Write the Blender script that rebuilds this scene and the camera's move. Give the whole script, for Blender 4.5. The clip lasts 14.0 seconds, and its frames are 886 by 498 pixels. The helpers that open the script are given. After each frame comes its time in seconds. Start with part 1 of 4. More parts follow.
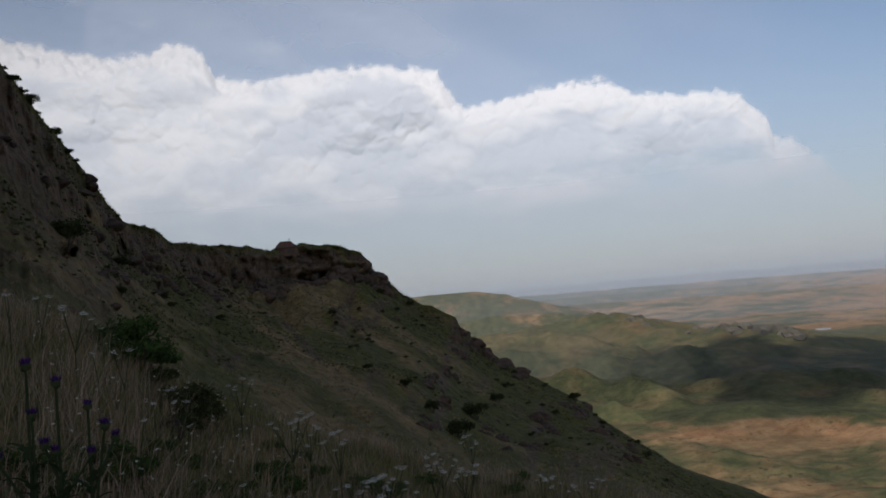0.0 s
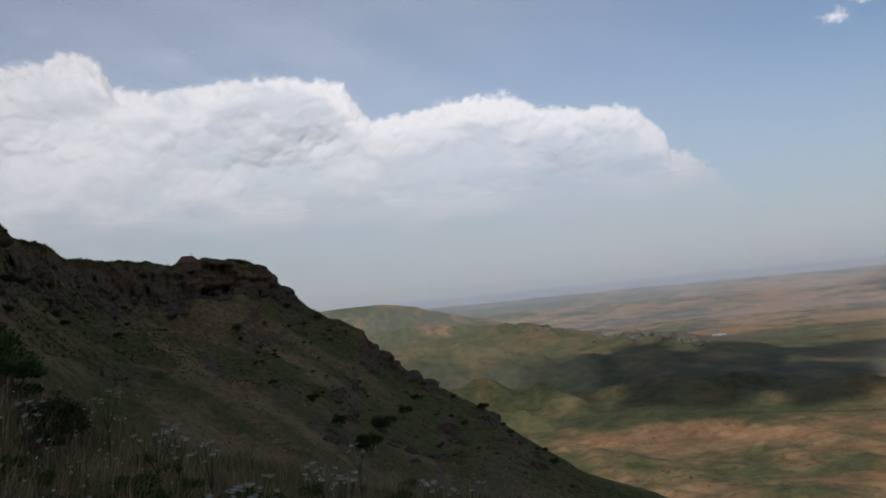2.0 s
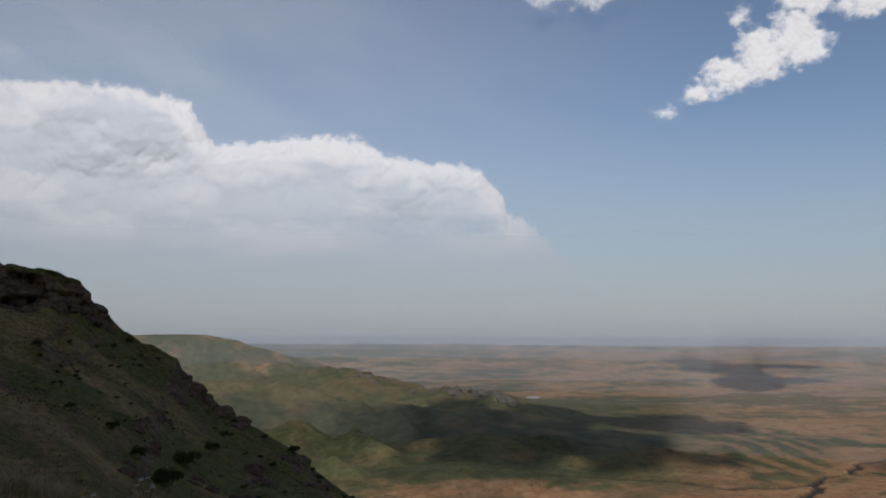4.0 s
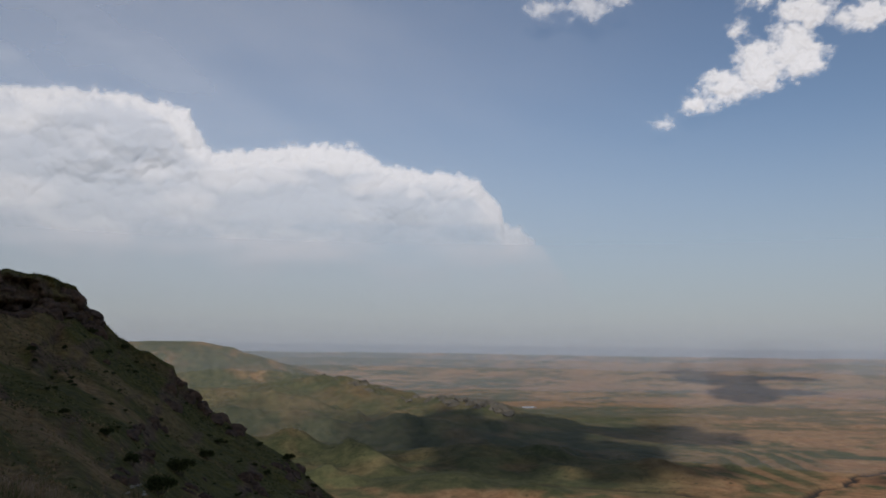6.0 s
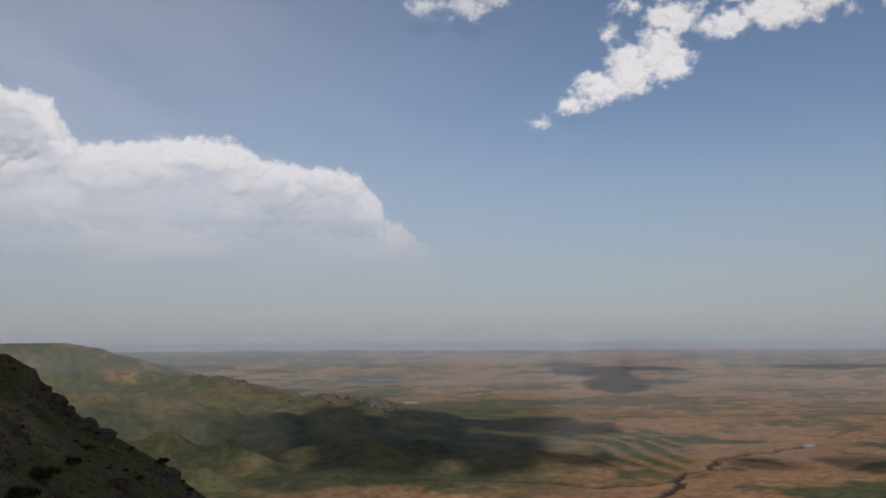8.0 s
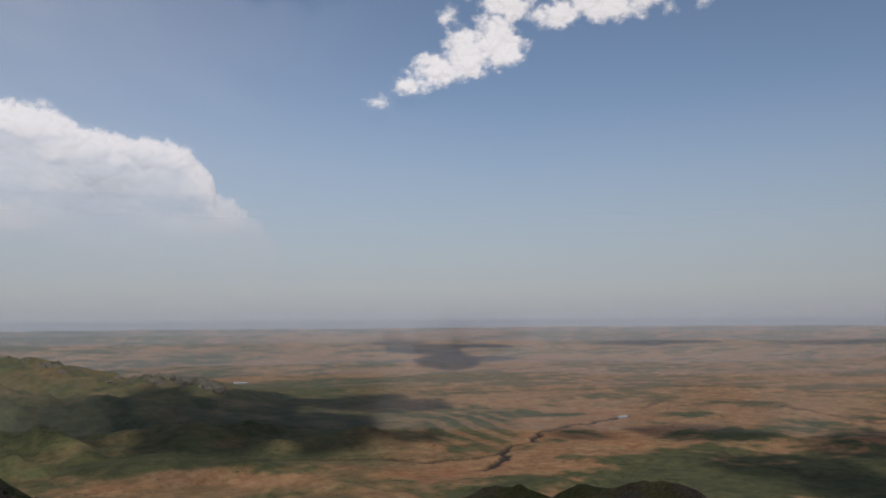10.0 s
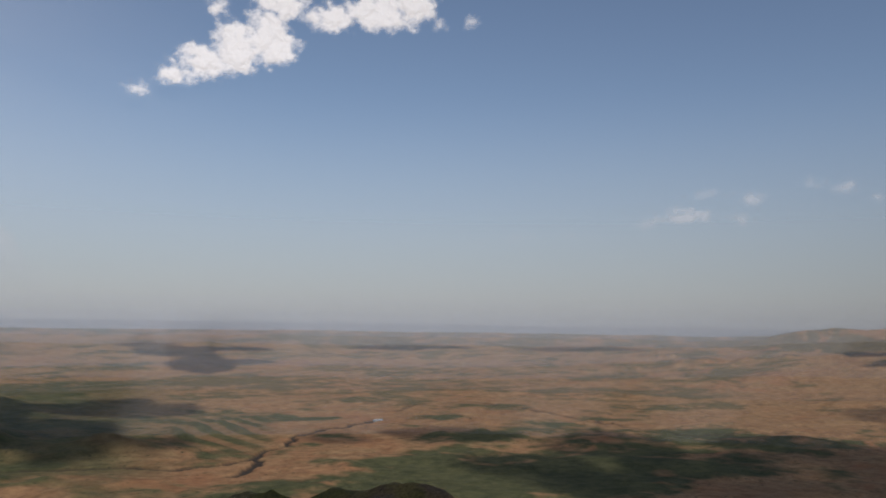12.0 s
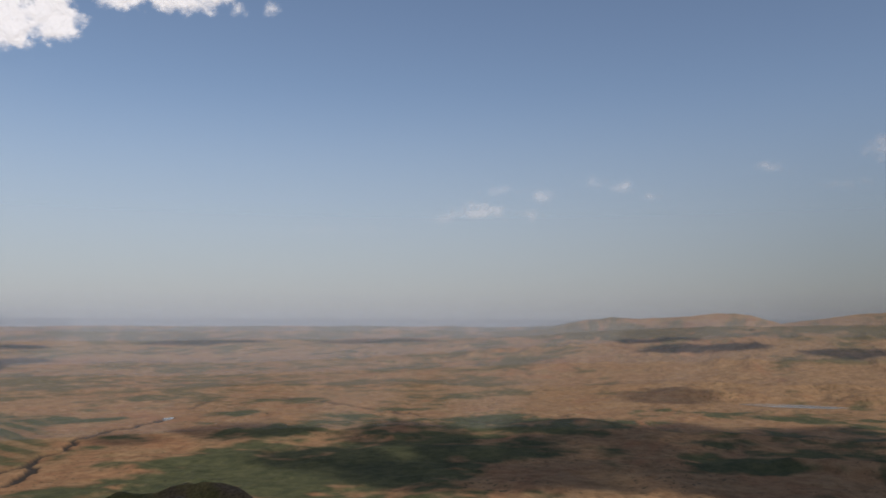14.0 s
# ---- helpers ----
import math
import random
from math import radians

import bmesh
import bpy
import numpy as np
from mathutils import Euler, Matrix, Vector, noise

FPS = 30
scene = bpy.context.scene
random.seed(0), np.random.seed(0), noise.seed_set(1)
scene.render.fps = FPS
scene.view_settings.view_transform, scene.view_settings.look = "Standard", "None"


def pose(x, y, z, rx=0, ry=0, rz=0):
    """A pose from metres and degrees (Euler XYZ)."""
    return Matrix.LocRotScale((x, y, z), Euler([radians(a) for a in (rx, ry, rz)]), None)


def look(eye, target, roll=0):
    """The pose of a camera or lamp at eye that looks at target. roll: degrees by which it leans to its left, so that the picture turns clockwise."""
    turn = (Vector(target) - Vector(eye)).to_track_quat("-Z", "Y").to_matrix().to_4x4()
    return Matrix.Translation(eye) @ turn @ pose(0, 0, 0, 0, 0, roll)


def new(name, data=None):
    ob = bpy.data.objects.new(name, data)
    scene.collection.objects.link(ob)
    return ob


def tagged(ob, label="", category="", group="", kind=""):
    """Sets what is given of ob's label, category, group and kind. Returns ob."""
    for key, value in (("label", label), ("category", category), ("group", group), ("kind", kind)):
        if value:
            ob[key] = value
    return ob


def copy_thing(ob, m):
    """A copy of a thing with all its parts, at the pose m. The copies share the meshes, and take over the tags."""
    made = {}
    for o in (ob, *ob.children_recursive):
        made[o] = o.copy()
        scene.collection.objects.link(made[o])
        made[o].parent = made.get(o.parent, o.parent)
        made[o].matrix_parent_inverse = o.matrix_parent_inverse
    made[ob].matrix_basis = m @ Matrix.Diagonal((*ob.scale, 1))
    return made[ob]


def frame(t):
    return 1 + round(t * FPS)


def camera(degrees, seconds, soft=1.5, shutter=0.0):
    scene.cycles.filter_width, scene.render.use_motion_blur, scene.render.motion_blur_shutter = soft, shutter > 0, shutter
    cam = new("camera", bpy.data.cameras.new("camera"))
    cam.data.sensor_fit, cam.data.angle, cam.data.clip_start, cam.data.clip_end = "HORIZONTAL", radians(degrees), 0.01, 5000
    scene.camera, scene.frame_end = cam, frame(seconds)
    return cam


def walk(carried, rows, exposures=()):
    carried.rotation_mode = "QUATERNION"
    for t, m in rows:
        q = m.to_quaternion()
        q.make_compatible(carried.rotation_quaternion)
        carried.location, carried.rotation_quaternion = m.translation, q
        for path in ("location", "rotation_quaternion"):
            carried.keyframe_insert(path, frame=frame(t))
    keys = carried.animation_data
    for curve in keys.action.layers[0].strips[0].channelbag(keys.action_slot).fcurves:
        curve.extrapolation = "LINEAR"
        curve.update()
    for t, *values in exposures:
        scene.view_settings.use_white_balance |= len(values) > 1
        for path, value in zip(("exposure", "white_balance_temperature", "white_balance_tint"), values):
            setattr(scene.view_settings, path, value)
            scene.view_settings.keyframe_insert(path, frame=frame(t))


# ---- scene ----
# The eye stands on a steep hillside, 180 m above a wide plain.
EYE_Z = 180.0


def aim(x, y, z, yaw, pitch, roll):
    """A pose from a place, degrees to the left of +y, degrees up, and a lean."""
    a, b = radians(yaw), radians(pitch)
    way = Vector((-math.sin(a) * math.cos(b), math.cos(a) * math.cos(b), math.sin(b)))
    eye = Vector((x, y, EYE_Z + z))
    return look(eye, eye + way * 100, roll)


cam = camera(55.2, 14.0, soft=1.7)
ROWS = [
    (0, -0.00, 3.04, -4.72, 0.000, 0, 0.000),
    (0.5, -2.33, 3.39, -3.44, 0.070, 0, -0.020),
    (1, -3.19, 4.31, -5.72, 0.150, 0, -0.045),
    (1.5, -3.73, 4.84, -6.59, 0.210, 0, -0.075),
    (2, -6.24, 3.33, -5.73, 0.260, 0, -0.090),
    (2.5, -7.21, 3.55, -3.80, 0.290, 0, -0.100),
    (3, -12.64, 4.33, 0.03, 0.310, 0, -0.100),
    (3.5, -15.32, 5.28, -1.51, 0.324, 0, -0.100),
    (3.7, -16.53, 5.57, -0.80, 0.330, 0, -0.100),
    (5.8, -18.89, 6.34, 2.42, 0.360, 0, -0.100),
    (6, -17.75, 6.43, 0.73, 0.361, 0, -0.100),
    (6.5, -19.41, 6.04, 0.77, 0.363, 0, -0.100),
    (7, -24.28, 6.55, -0.84, 0.366, 0, -0.100),
    (7.2, -24.36, 6.67, -1.24, 0.367, 0, -0.100),
    (9.3, -32.40, 4.40, 0.16, 0.377, 0, -0.100),
    (9.5, -33.69, 4.27, -0.45, 0.378, 0, -0.100),
    (10, -36.97, 4.71, -0.40, 0.380, 0, -0.100),
    (10.5, -40.55, 5.13, -0.43, 0.383, 0, -0.100),
    (11, -44.57, 5.25, -0.03, 0.385, 0, -0.100),
    (11.5, -48.92, 5.21, 0.78, 0.388, 0, -0.100),
    (12, -52.90, 5.03, 0.85, 0.390, 0, -0.100),
    (12.5, -56.67, 4.84, 0.89, 0.393, 0, -0.100),
    (13, -60.19, 4.78, 0.88, 0.395, 0, -0.100),
    (13.5, -63.42, 4.66, 0.15, 0.398, 0, -0.100),
    (14, -66.43, 4.65, 0.21, 0.400, 0, -0.100),
]
walk(cam, [(t, aim(x, y, z, a, b, c)) for t, a, b, c, x, y, z in ROWS], [(0, 0.02, 6500, 12), (2, -0.02, 6500, 12), (3.5, -0.17, 6500, 12), (7, -0.24, 6550, 13), (10, -0.16, 6650, 14), (12.5, -0.07, 6700, 14), (14, 0.02, 6700, 14.5)])

# ---- light ----
SUN_AZ, SUN_EL = -152.0, 42.0
world = bpy.data.worlds.new("sky")
scene.world = world
world.use_nodes = True
wn, wl = world.node_tree.nodes, world.node_tree.links
sky = wn.new("ShaderNodeTexSky")
sky.sky_type, sky.sun_disc = "NISHITA", False
sky.sun_elevation, sky.sun_rotation = radians(SUN_EL), radians(SUN_AZ)
sky.altitude, sky.air_density, sky.dust_density, sky.ozone_density = 700, 1.0, 1.3, 1.2
wl.new(sky.outputs["Color"], wn["Background"].inputs["Color"])
wn["Background"].inputs["Strength"].default_value = 0.093
scene.view_settings.exposure = 0.0

sun_h = Vector((math.sin(radians(SUN_AZ)), math.cos(radians(SUN_AZ)), 0))
sun_way = sun_h * math.cos(radians(SUN_EL)) + Vector((0, 0, math.sin(radians(SUN_EL))))
sun = new("sun", bpy.data.lights.new("sun", "SUN"))
sun.data.energy, sun.data.angle, sun.data.color = 3.0, radians(0.55), (1.0, 0.965, 0.92)
sun.matrix_world = look(sun_way * 1000, (0, 0, 0))


# ---- noise ----
def lattice(ix, iy, seed):
    h = (ix.astype(np.int64) * 374761393 + iy.astype(np.int64) * 668265263 + seed * 974634777) & 0xFFFFFFFF
    h = ((h ^ (h >> 13)) * 1274126177) & 0xFFFFFFFF
    return ((h ^ (h >> 16)) & 0xFFFF) / 65535.0


def value(x, y, seed=0):
    """Smooth noise from -1 to 1."""
    ix, iy = np.floor(x), np.floor(y)
    fx, fy = x - ix, y - iy
    fx, fy = fx * fx * fx * (fx * (fx * 6 - 15) + 10), fy * fy * fy * (fy * (fy * 6 - 15) + 10)
    a = lattice(ix, iy, seed) * (1 - fx) + lattice(ix + 1, iy, seed) * fx
    b = lattice(ix, iy + 1, seed) * (1 - fx) + lattice(ix + 1, iy + 1, seed) * fx
    return (a * (1 - fy) + b * fy) * 2 - 1


def fbm(x, y, octaves=5, seed=0, gain=0.5):
    total, amp, norm = 0, 1.0, 0
    for k in range(octaves):
        total = total + amp * value(x, y, seed + k)
        norm += amp
        x, y, amp = x * 1.92 + y * 0.6 + 3.7, y * 1.92 - x * 0.6 + 1.3, amp * gain
    return total / norm


def ridged(x, y, octaves=4, seed=0):
    total, amp, norm = 0, 1.0, 0
    for k in range(octaves):
        total = total + amp * (1 - np.abs(value(x, y, seed + k)) * 2)
        norm += amp
        x, y, amp = x * 1.92 + y * 0.6 + 3.7, y * 1.92 - x * 0.6 + 1.3, amp * 0.5
    return total / norm


def puffs(x, y, octaves=4, seed=0, gain=0.5):
    """Rounded lumps with creases between them, 0 to 1."""
    total, amp, norm = 0, 1.0, 0
    for k in range(octaves):
        ix, iy = np.floor(x), np.floor(y)
        near = np.full(np.shape(x), 9.0)
        for dx in (-1, 0, 1):
            for dy in (-1, 0, 1):
                px = ix + dx + lattice(ix + dx, iy + dy, seed + 7 * k)
                py = iy + dy + lattice(ix + dx, iy + dy, seed + 7 * k + 3)
                near = np.minimum(near, (px - x) ** 2 + (py - y) ** 2)
        total = total + amp * (1 - np.minimum(near, 1.0))
        norm += amp
        x, y, amp = x * 2.03 + 5.1, y * 2.03 + 2.7, amp * gain
    return total / norm


def step(a, b, v):
    t = np.clip((v - a) / (b - a), 0, 1)
    return t * t * (3 - 2 * t)


# ---- materials ----
def material(name):
    m = bpy.data.materials.new(name)
    m.use_nodes = True
    return m, m.node_tree.nodes, m.node_tree.links


def mix_rgb(n, l, fac, a, b):
    node = n.new("ShaderNodeMix")
    node.data_type = "RGBA"
    for socket, v in ((node.inputs["Factor"], fac), (node.inputs[6], a), (node.inputs[7], b)):
        if isinstance(v, (tuple, float, int)):
            socket.default_value = (*v, 1) if isinstance(v, tuple) else v
        else:
            l.new(v, socket)
    return node.outputs[2]


def noise_fac(n, l, scale, detail=6, lo=0.35, hi=0.65, rough=0.6, vec=None):
    tex, ramp = n.new("ShaderNodeTexNoise"), n.new("ShaderNodeMapRange")
    tex.inputs["Scale"].default_value, tex.inputs["Detail"].default_value = scale, detail
    tex.inputs["Roughness"].default_value = rough
    if vec:
        l.new(vec, tex.inputs["Vector"])
    l.new(tex.outputs["Fac"], ramp.inputs["Value"])
    ramp.inputs["From Min"].default_value, ramp.inputs["From Max"].default_value = lo, hi
    return ramp.outputs["Result"]


def attr(n, name):
    node = n.new("ShaderNodeAttribute")
    node.attribute_name = name
    return node.outputs["Fac"]


def times(n, l, a, b, op="MULTIPLY"):
    node = n.new("ShaderNodeMath")
    node.operation, node.use_clamp = op, True
    for k, v in enumerate((a, b)):
        if isinstance(v, (int, float)):
            node.inputs[k].default_value = v
        else:
            l.new(v, node.inputs[k])
    return node.outputs[0]


def ground_material():
    m, n, l = material("steppe ground")
    p = n["Principled BSDF"]
    pos = n.new("ShaderNodeNewGeometry").outputs["Position"]
    fine = noise_fac(n, l, 0.9, 8, vec=pos)
    mid = noise_fac(n, l, 0.06, 8, 0.36, 0.64, 0.65, vec=pos)
    big = noise_fac(n, l, 0.012, 7, 0.38, 0.62, 0.6, vec=pos)
    far_grain = noise_fac(n, l, 0.22, 9, 0.33, 0.67, 0.7, vec=pos)
    streaks = noise_fac(n, l, 0.03, 9, 0.40, 0.60, 0.72, vec=pos)
    mid = times(n, l, times(n, l, mid, 0.35), times(n, l, times(n, l, far_grain, 0.3), times(n, l, streaks, 0.35), "ADD"), "ADD")
    tan = mix_rgb(n, l, mid, (0.178, 0.102, 0.048), (0.37, 0.232, 0.118))
    red = mix_rgb(n, l, mid, (0.20, 0.092, 0.044), (0.35, 0.185, 0.09))
    green = mix_rgb(n, l, mid, (0.040, 0.048, 0.020), (0.112, 0.108, 0.048))
    slope = mix_rgb(n, l, times(n, l, times(n, l, fine, 0.5), times(n, l, far_grain, 0.5), "ADD"), (0.040, 0.043, 0.011), (0.16, 0.138, 0.034))
    stone = mix_rgb(n, l, fine, (0.075, 0.047, 0.028), (0.20, 0.13, 0.074))
    c = mix_rgb(n, l, times(n, l, attr(n, "red"), big, "MULTIPLY"), tan, red)
    c = mix_rgb(n, l, attr(n, "green"), c, green)
    # Single shrubs and tussocks dot the plain.
    dots = times(n, l, noise_fac(n, l, 0.13, 3, 0.60, 0.66, 0.5, vec=pos), noise_fac(n, l, 0.01, 4, 0.42, 0.58, 0.6, vec=pos))
    c = mix_rgb(n, l, times(n, l, dots, 0.85), c, (0.045, 0.046, 0.022))
    c = mix_rgb(n, l, attr(n, "turf"), c, slope)
    c = mix_rgb(n, l, attr(n, "dry"), c, mix_rgb(n, l, fine, (0.17, 0.106, 0.042), (0.34, 0.22, 0.095)))
    c = mix_rgb(n, l, attr(n, "rock"), c, stone)
    c = mix_rgb(n, l, attr(n, "channel"), c, (0.045, 0.036, 0.028))
    l.new(c, p.inputs["Base Color"])
    p.inputs["Roughness"].default_value = 0.95
    p.inputs["Specular IOR Level"].default_value = 0.15
    bump, tex = n.new("ShaderNodeBump"), n.new("ShaderNodeTexNoise")
    tex.inputs["Scale"].default_value, tex.inputs["Detail"].default_value = 0.5, 9
    tex.inputs["Roughness"].default_value = 0.65
    l.new(pos, tex.inputs["Vector"])
    l.new(tex.outputs["Fac"], bump.inputs["Height"])
    bump.inputs["Strength"].default_value, bump.inputs["Distance"].default_value = 0.8, 1.2
    wide, hummock = n.new("ShaderNodeBump"), n.new("ShaderNodeTexNoise")
    hummock.inputs["Scale"].default_value, hummock.inputs["Detail"].default_value = 0.045, 8
    hummock.inputs["Roughness"].default_value = 0.62
    l.new(pos, hummock.inputs["Vector"])
    l.new(hummock.outputs["Fac"], wide.inputs["Height"])
    wide.inputs["Strength"].default_value, wide.inputs["Distance"].default_value = 0.9, 5.5
    l.new(bump.outputs["Normal"], wide.inputs["Normal"])
    l.new(wide.outputs["Normal"], p.inputs["Normal"])
    return m


def plain_material(name, dark, light, scale=8.0, rough=0.85, bump=0.3, distance=0.05, per_object=0.0):
    m, n, l = material(name)
    p = n["Principled BSDF"]
    vec = n.new("ShaderNodeTexCoord").outputs["Object"]
    f = noise_fac(n, l, scale, 7, vec=vec)
    if per_object:
        info = n.new("ShaderNodeObjectInfo").outputs["Random"]
        f = times(n, l, f, times(n, l, info, per_object), "ADD")
    l.new(mix_rgb(n, l, f, dark, light), p.inputs["Base Color"])
    p.inputs["Roughness"].default_value = rough
    p.inputs["Specular IOR Level"].default_value = 0.25
    b = n.new("ShaderNodeBump")
    b.inputs["Strength"].default_value, b.inputs["Distance"].default_value = bump, distance
    l.new(f, b.inputs["Height"])
    l.new(b.outputs["Normal"], p.inputs["Normal"])
    return m


def leaf_material(name, dark, light):
    """Leaves and blades: a different tone for each, and light through them."""
    m, n, l = material(name)
    info = n.new("ShaderNodeNewGeometry").outputs["Random Per Island"]
    c = mix_rgb(n, l, info, dark, light)
    d, t, add = n.new("ShaderNodeBsdfDiffuse"), n.new("ShaderNodeBsdfTranslucent"), n.new("ShaderNodeMixShader")
    add.inputs[0].default_value = 0.3
    l.new(c, d.inputs["Color"]), l.new(c, t.inputs["Color"])
    l.new(d.outputs[0], add.inputs[1]), l.new(t.outputs[0], add.inputs[2])
    l.new(add.outputs[0], n["Material Output"].inputs["Surface"])
    return m


def cloud_material():
    m, n, l = material("cloud")
    d, t, mix, clear, out = (n.new("ShaderNodeBsdfDiffuse"), n.new("ShaderNodeBsdfTranslucent"), n.new("ShaderNodeMixShader"),
                             n.new("ShaderNodeBsdfTransparent"), n.new("ShaderNodeMixShader"))
    d.inputs["Color"].default_value = t.inputs["Color"].default_value = (0.85, 0.855, 0.87, 1)
    mix.inputs[0].default_value = 0.12
    # Droplet scattering is imitated by sun-bent normals, so it shades softer than its skin.
    shape = n.new("ShaderNodeAttribute")
    shape.attribute_name = "shape"
    l.new(shape.outputs["Vector"], d.inputs["Normal"])
    l.new(d.outputs[0], mix.inputs[1]), l.new(t.outputs[0], mix.inputs[2])
    l.new(attr(n, "cover"), out.inputs[0])
    l.new(clear.outputs[0], out.inputs[1]), l.new(mix.outputs[0], out.inputs[2])
    l.new(out.outputs[0], n["Material Output"].inputs["Surface"])
    return m


def haze_material():
    """See-through grey that stands in for haze, its normal fixed towards the sun."""
    m, n, l = material("haze sheet")
    d, clear, out, up = (n.new("ShaderNodeBsdfDiffuse"), n.new("ShaderNodeBsdfTransparent"), n.new("ShaderNodeMixShader"),
                         n.new("ShaderNodeCombineXYZ"))
    t, both = n.new("ShaderNodeBsdfTranslucent"), n.new("ShaderNodeMixShader")
    t.inputs["Color"].default_value, both.inputs[0].default_value = (0.322, 0.357, 0.402, 1), 0.1
    l.new(d.outputs[0], both.inputs[1]), l.new(t.outputs[0], both.inputs[2])
    for k in range(3):
        up.inputs[k].default_value = sun_way[k]
    d.inputs["Color"].default_value = (0.322, 0.357, 0.402, 1)
    l.new(up.outputs[0], d.inputs["Normal"])
    l.new(attr(n, "cover"), out.inputs[0])
    l.new(clear.outputs[0], out.inputs[1]), l.new(both.outputs[0], out.inputs[2])
    l.new(out.outputs[0], n["Material Output"].inputs["Surface"])
    return m


GROUND = ground_material()
CLOUD = cloud_material()
HAZE = haze_material()
ROCK = plain_material("weathered rock", (0.042, 0.027, 0.018), (0.125, 0.08, 0.05), 1.2, 0.95, 0.8, 0.3, 0.3)
CRAG = plain_material("grey lichened crag", (0.045, 0.04, 0.029), (0.12, 0.104, 0.076), 1.2, 0.95, 0.8, 0.3, 0.3)
WALL = plain_material("brown rubble stone", (0.07, 0.043, 0.028), (0.15, 0.092, 0.06), 2.5, 0.95, 0.6, 0.1)
ROOF = plain_material("old clay roof", (0.085, 0.04, 0.027), (0.17, 0.08, 0.052), 3.0, 0.9, 0.5, 0.1)
IRON = plain_material("rusty iron", (0.05, 0.035, 0.03), (0.12, 0.08, 0.06), 9.0, 0.7)
WATER, wtn, wtl = material("still water")
wtn["Principled BSDF"].inputs["Base Color"].default_value = (0.22, 0.22, 0.20, 1)
wtn["Principled BSDF"].inputs["Roughness"].default_value = 0.12
LEAF = leaf_material("dark shrub leaves", (0.03, 0.038, 0.014), (0.085, 0.09, 0.034))
FRESH = leaf_material("fresh green leaves", (0.035, 0.06, 0.016), (0.085, 0.12, 0.035))
TWIG = plain_material("grey twig", (0.06, 0.045, 0.03), (0.14, 0.11, 0.08), 20)
STRAW = leaf_material("dry grass blades", (0.19, 0.12, 0.055), (0.52, 0.36, 0.19))
HEADED = leaf_material("brown-violet seed grass", (0.24, 0.155, 0.10), (0.54, 0.385, 0.265))
BLADE = leaf_material("green grass blades", (0.085, 0.093, 0.033), (0.28, 0.24, 0.105))
STEM = leaf_material("green stalk", (0.035, 0.05, 0.022), (0.08, 0.095, 0.045))
PETAL = leaf_material("white umbel florets", (0.60, 0.57, 0.47), (0.84, 0.80, 0.70))
PURPLE = leaf_material("purple thistle florets", (0.04, 0.016, 0.075), (0.13, 0.05, 0.19))


# ---- meshes ----
def part(name, bm, mat, parent=None, label=""):
    me = bpy.data.meshes.new(name)
    bm.to_mesh(me)
    bm.free()
    me.materials.append(mat)
    ob = new(name, me)
    if parent:
        ob.parent = parent
    return tagged(ob, label)


def raw(name, co, faces, mat, attrs=None, smooth=True, parent=None):
    """A mesh from numpy corners and faces of one size, with values at its corners."""
    me = bpy.data.meshes.new(name)
    co, faces = np.asarray(co, np.float32), np.asarray(faces, np.int32)
    k = faces.shape[1]
    me.vertices.add(len(co))
    me.vertices.foreach_set("co", co.ravel())
    me.loops.add(faces.size)
    me.loops.foreach_set("vertex_index", faces.ravel())
    me.polygons.add(len(faces))
    me.polygons.foreach_set("loop_start", np.arange(0, faces.size, k, dtype=np.int32))
    me.polygons.foreach_set("use_smooth", np.full(len(faces), smooth))
    for key, v in (attrs or {}).items():
        v = np.asarray(v, np.float32)
        a = me.attributes.new(key, "FLOAT_VECTOR" if v.ndim == 2 else "FLOAT", "POINT")
        a.data.foreach_set("vector" if v.ndim == 2 else "value", v.ravel())
    me.update(calc_edges=True)
    me.materials.append(mat)
    ob = new(name, me)
    if parent:
        ob.parent = parent
    return ob


def grid_faces(rows, cols, wrap=False):
    i, j = np.meshgrid(np.arange(rows - 1), np.arange(cols if wrap else cols - 1), indexing="ij")
    a, b = i * cols + j, i * cols + (j + 1) % cols
    return np.stack([a, b, b + cols, a + cols], -1).reshape(-1, 4)


# ---- land ----
# The rim of the hillside as seen from the path: degrees right of +y, degrees up, metres away.
RIM = np.array([(-140, 20, 90), (-90, 31, 50), (-60, 27.5, 50), (-40, 21.5, 58), (-27.1, 15.9, 70), (-24.3, 12, 85), (-22.6, 9.3, 95),
                (-20.5, 6.3, 110), (-18.4, 5.55, 125), (-17.8, 4.85, 130), (-12.9, 4.2, 170), (-11.6, 3.75, 180), (-9.6, 4.2, 190),
                (-7, 3.85, 196), (-5.5, 3.3, 200), (-5.2, 2.5, 200), (-2.9, 0.14, 203), (0.5, -1.63, 205), (0.65, -2.3, 205),
                (2.3, -3.9, 205), (4.8, -5.67, 205), (7.9, -7.55, 205), (9.4, -8.9, 203), (14.5, -12.5, 195), (19.1, -14.1, 190),
                (35, -20, 180), (60, -28, 170), (95, -31.5, 170), (140, -22, 180), (180, -0.5, 200), (220, 20, 90)])
# The brow of the near turf, a few metres off, where the hillside drops into a bowl: bearing, degrees up.
BROW = np.array([(-140, 17), (-90, 25), (-60, 19), (-40, 5), (-26, 0.4), (-23, -1.0), (-17, -5.4), (-12, -7.6), (-8, -9.4), (0, -11.9), (8.5, -13.5), (14, -15),
                 (20, -17.5), (35, -24), (60, -30), (95, -33), (140, -25), (180, -4), (220, 17)])


def far_el(r):
    return -4.677 + (np.minimum(r, 4800) - 2200) * 0.00177


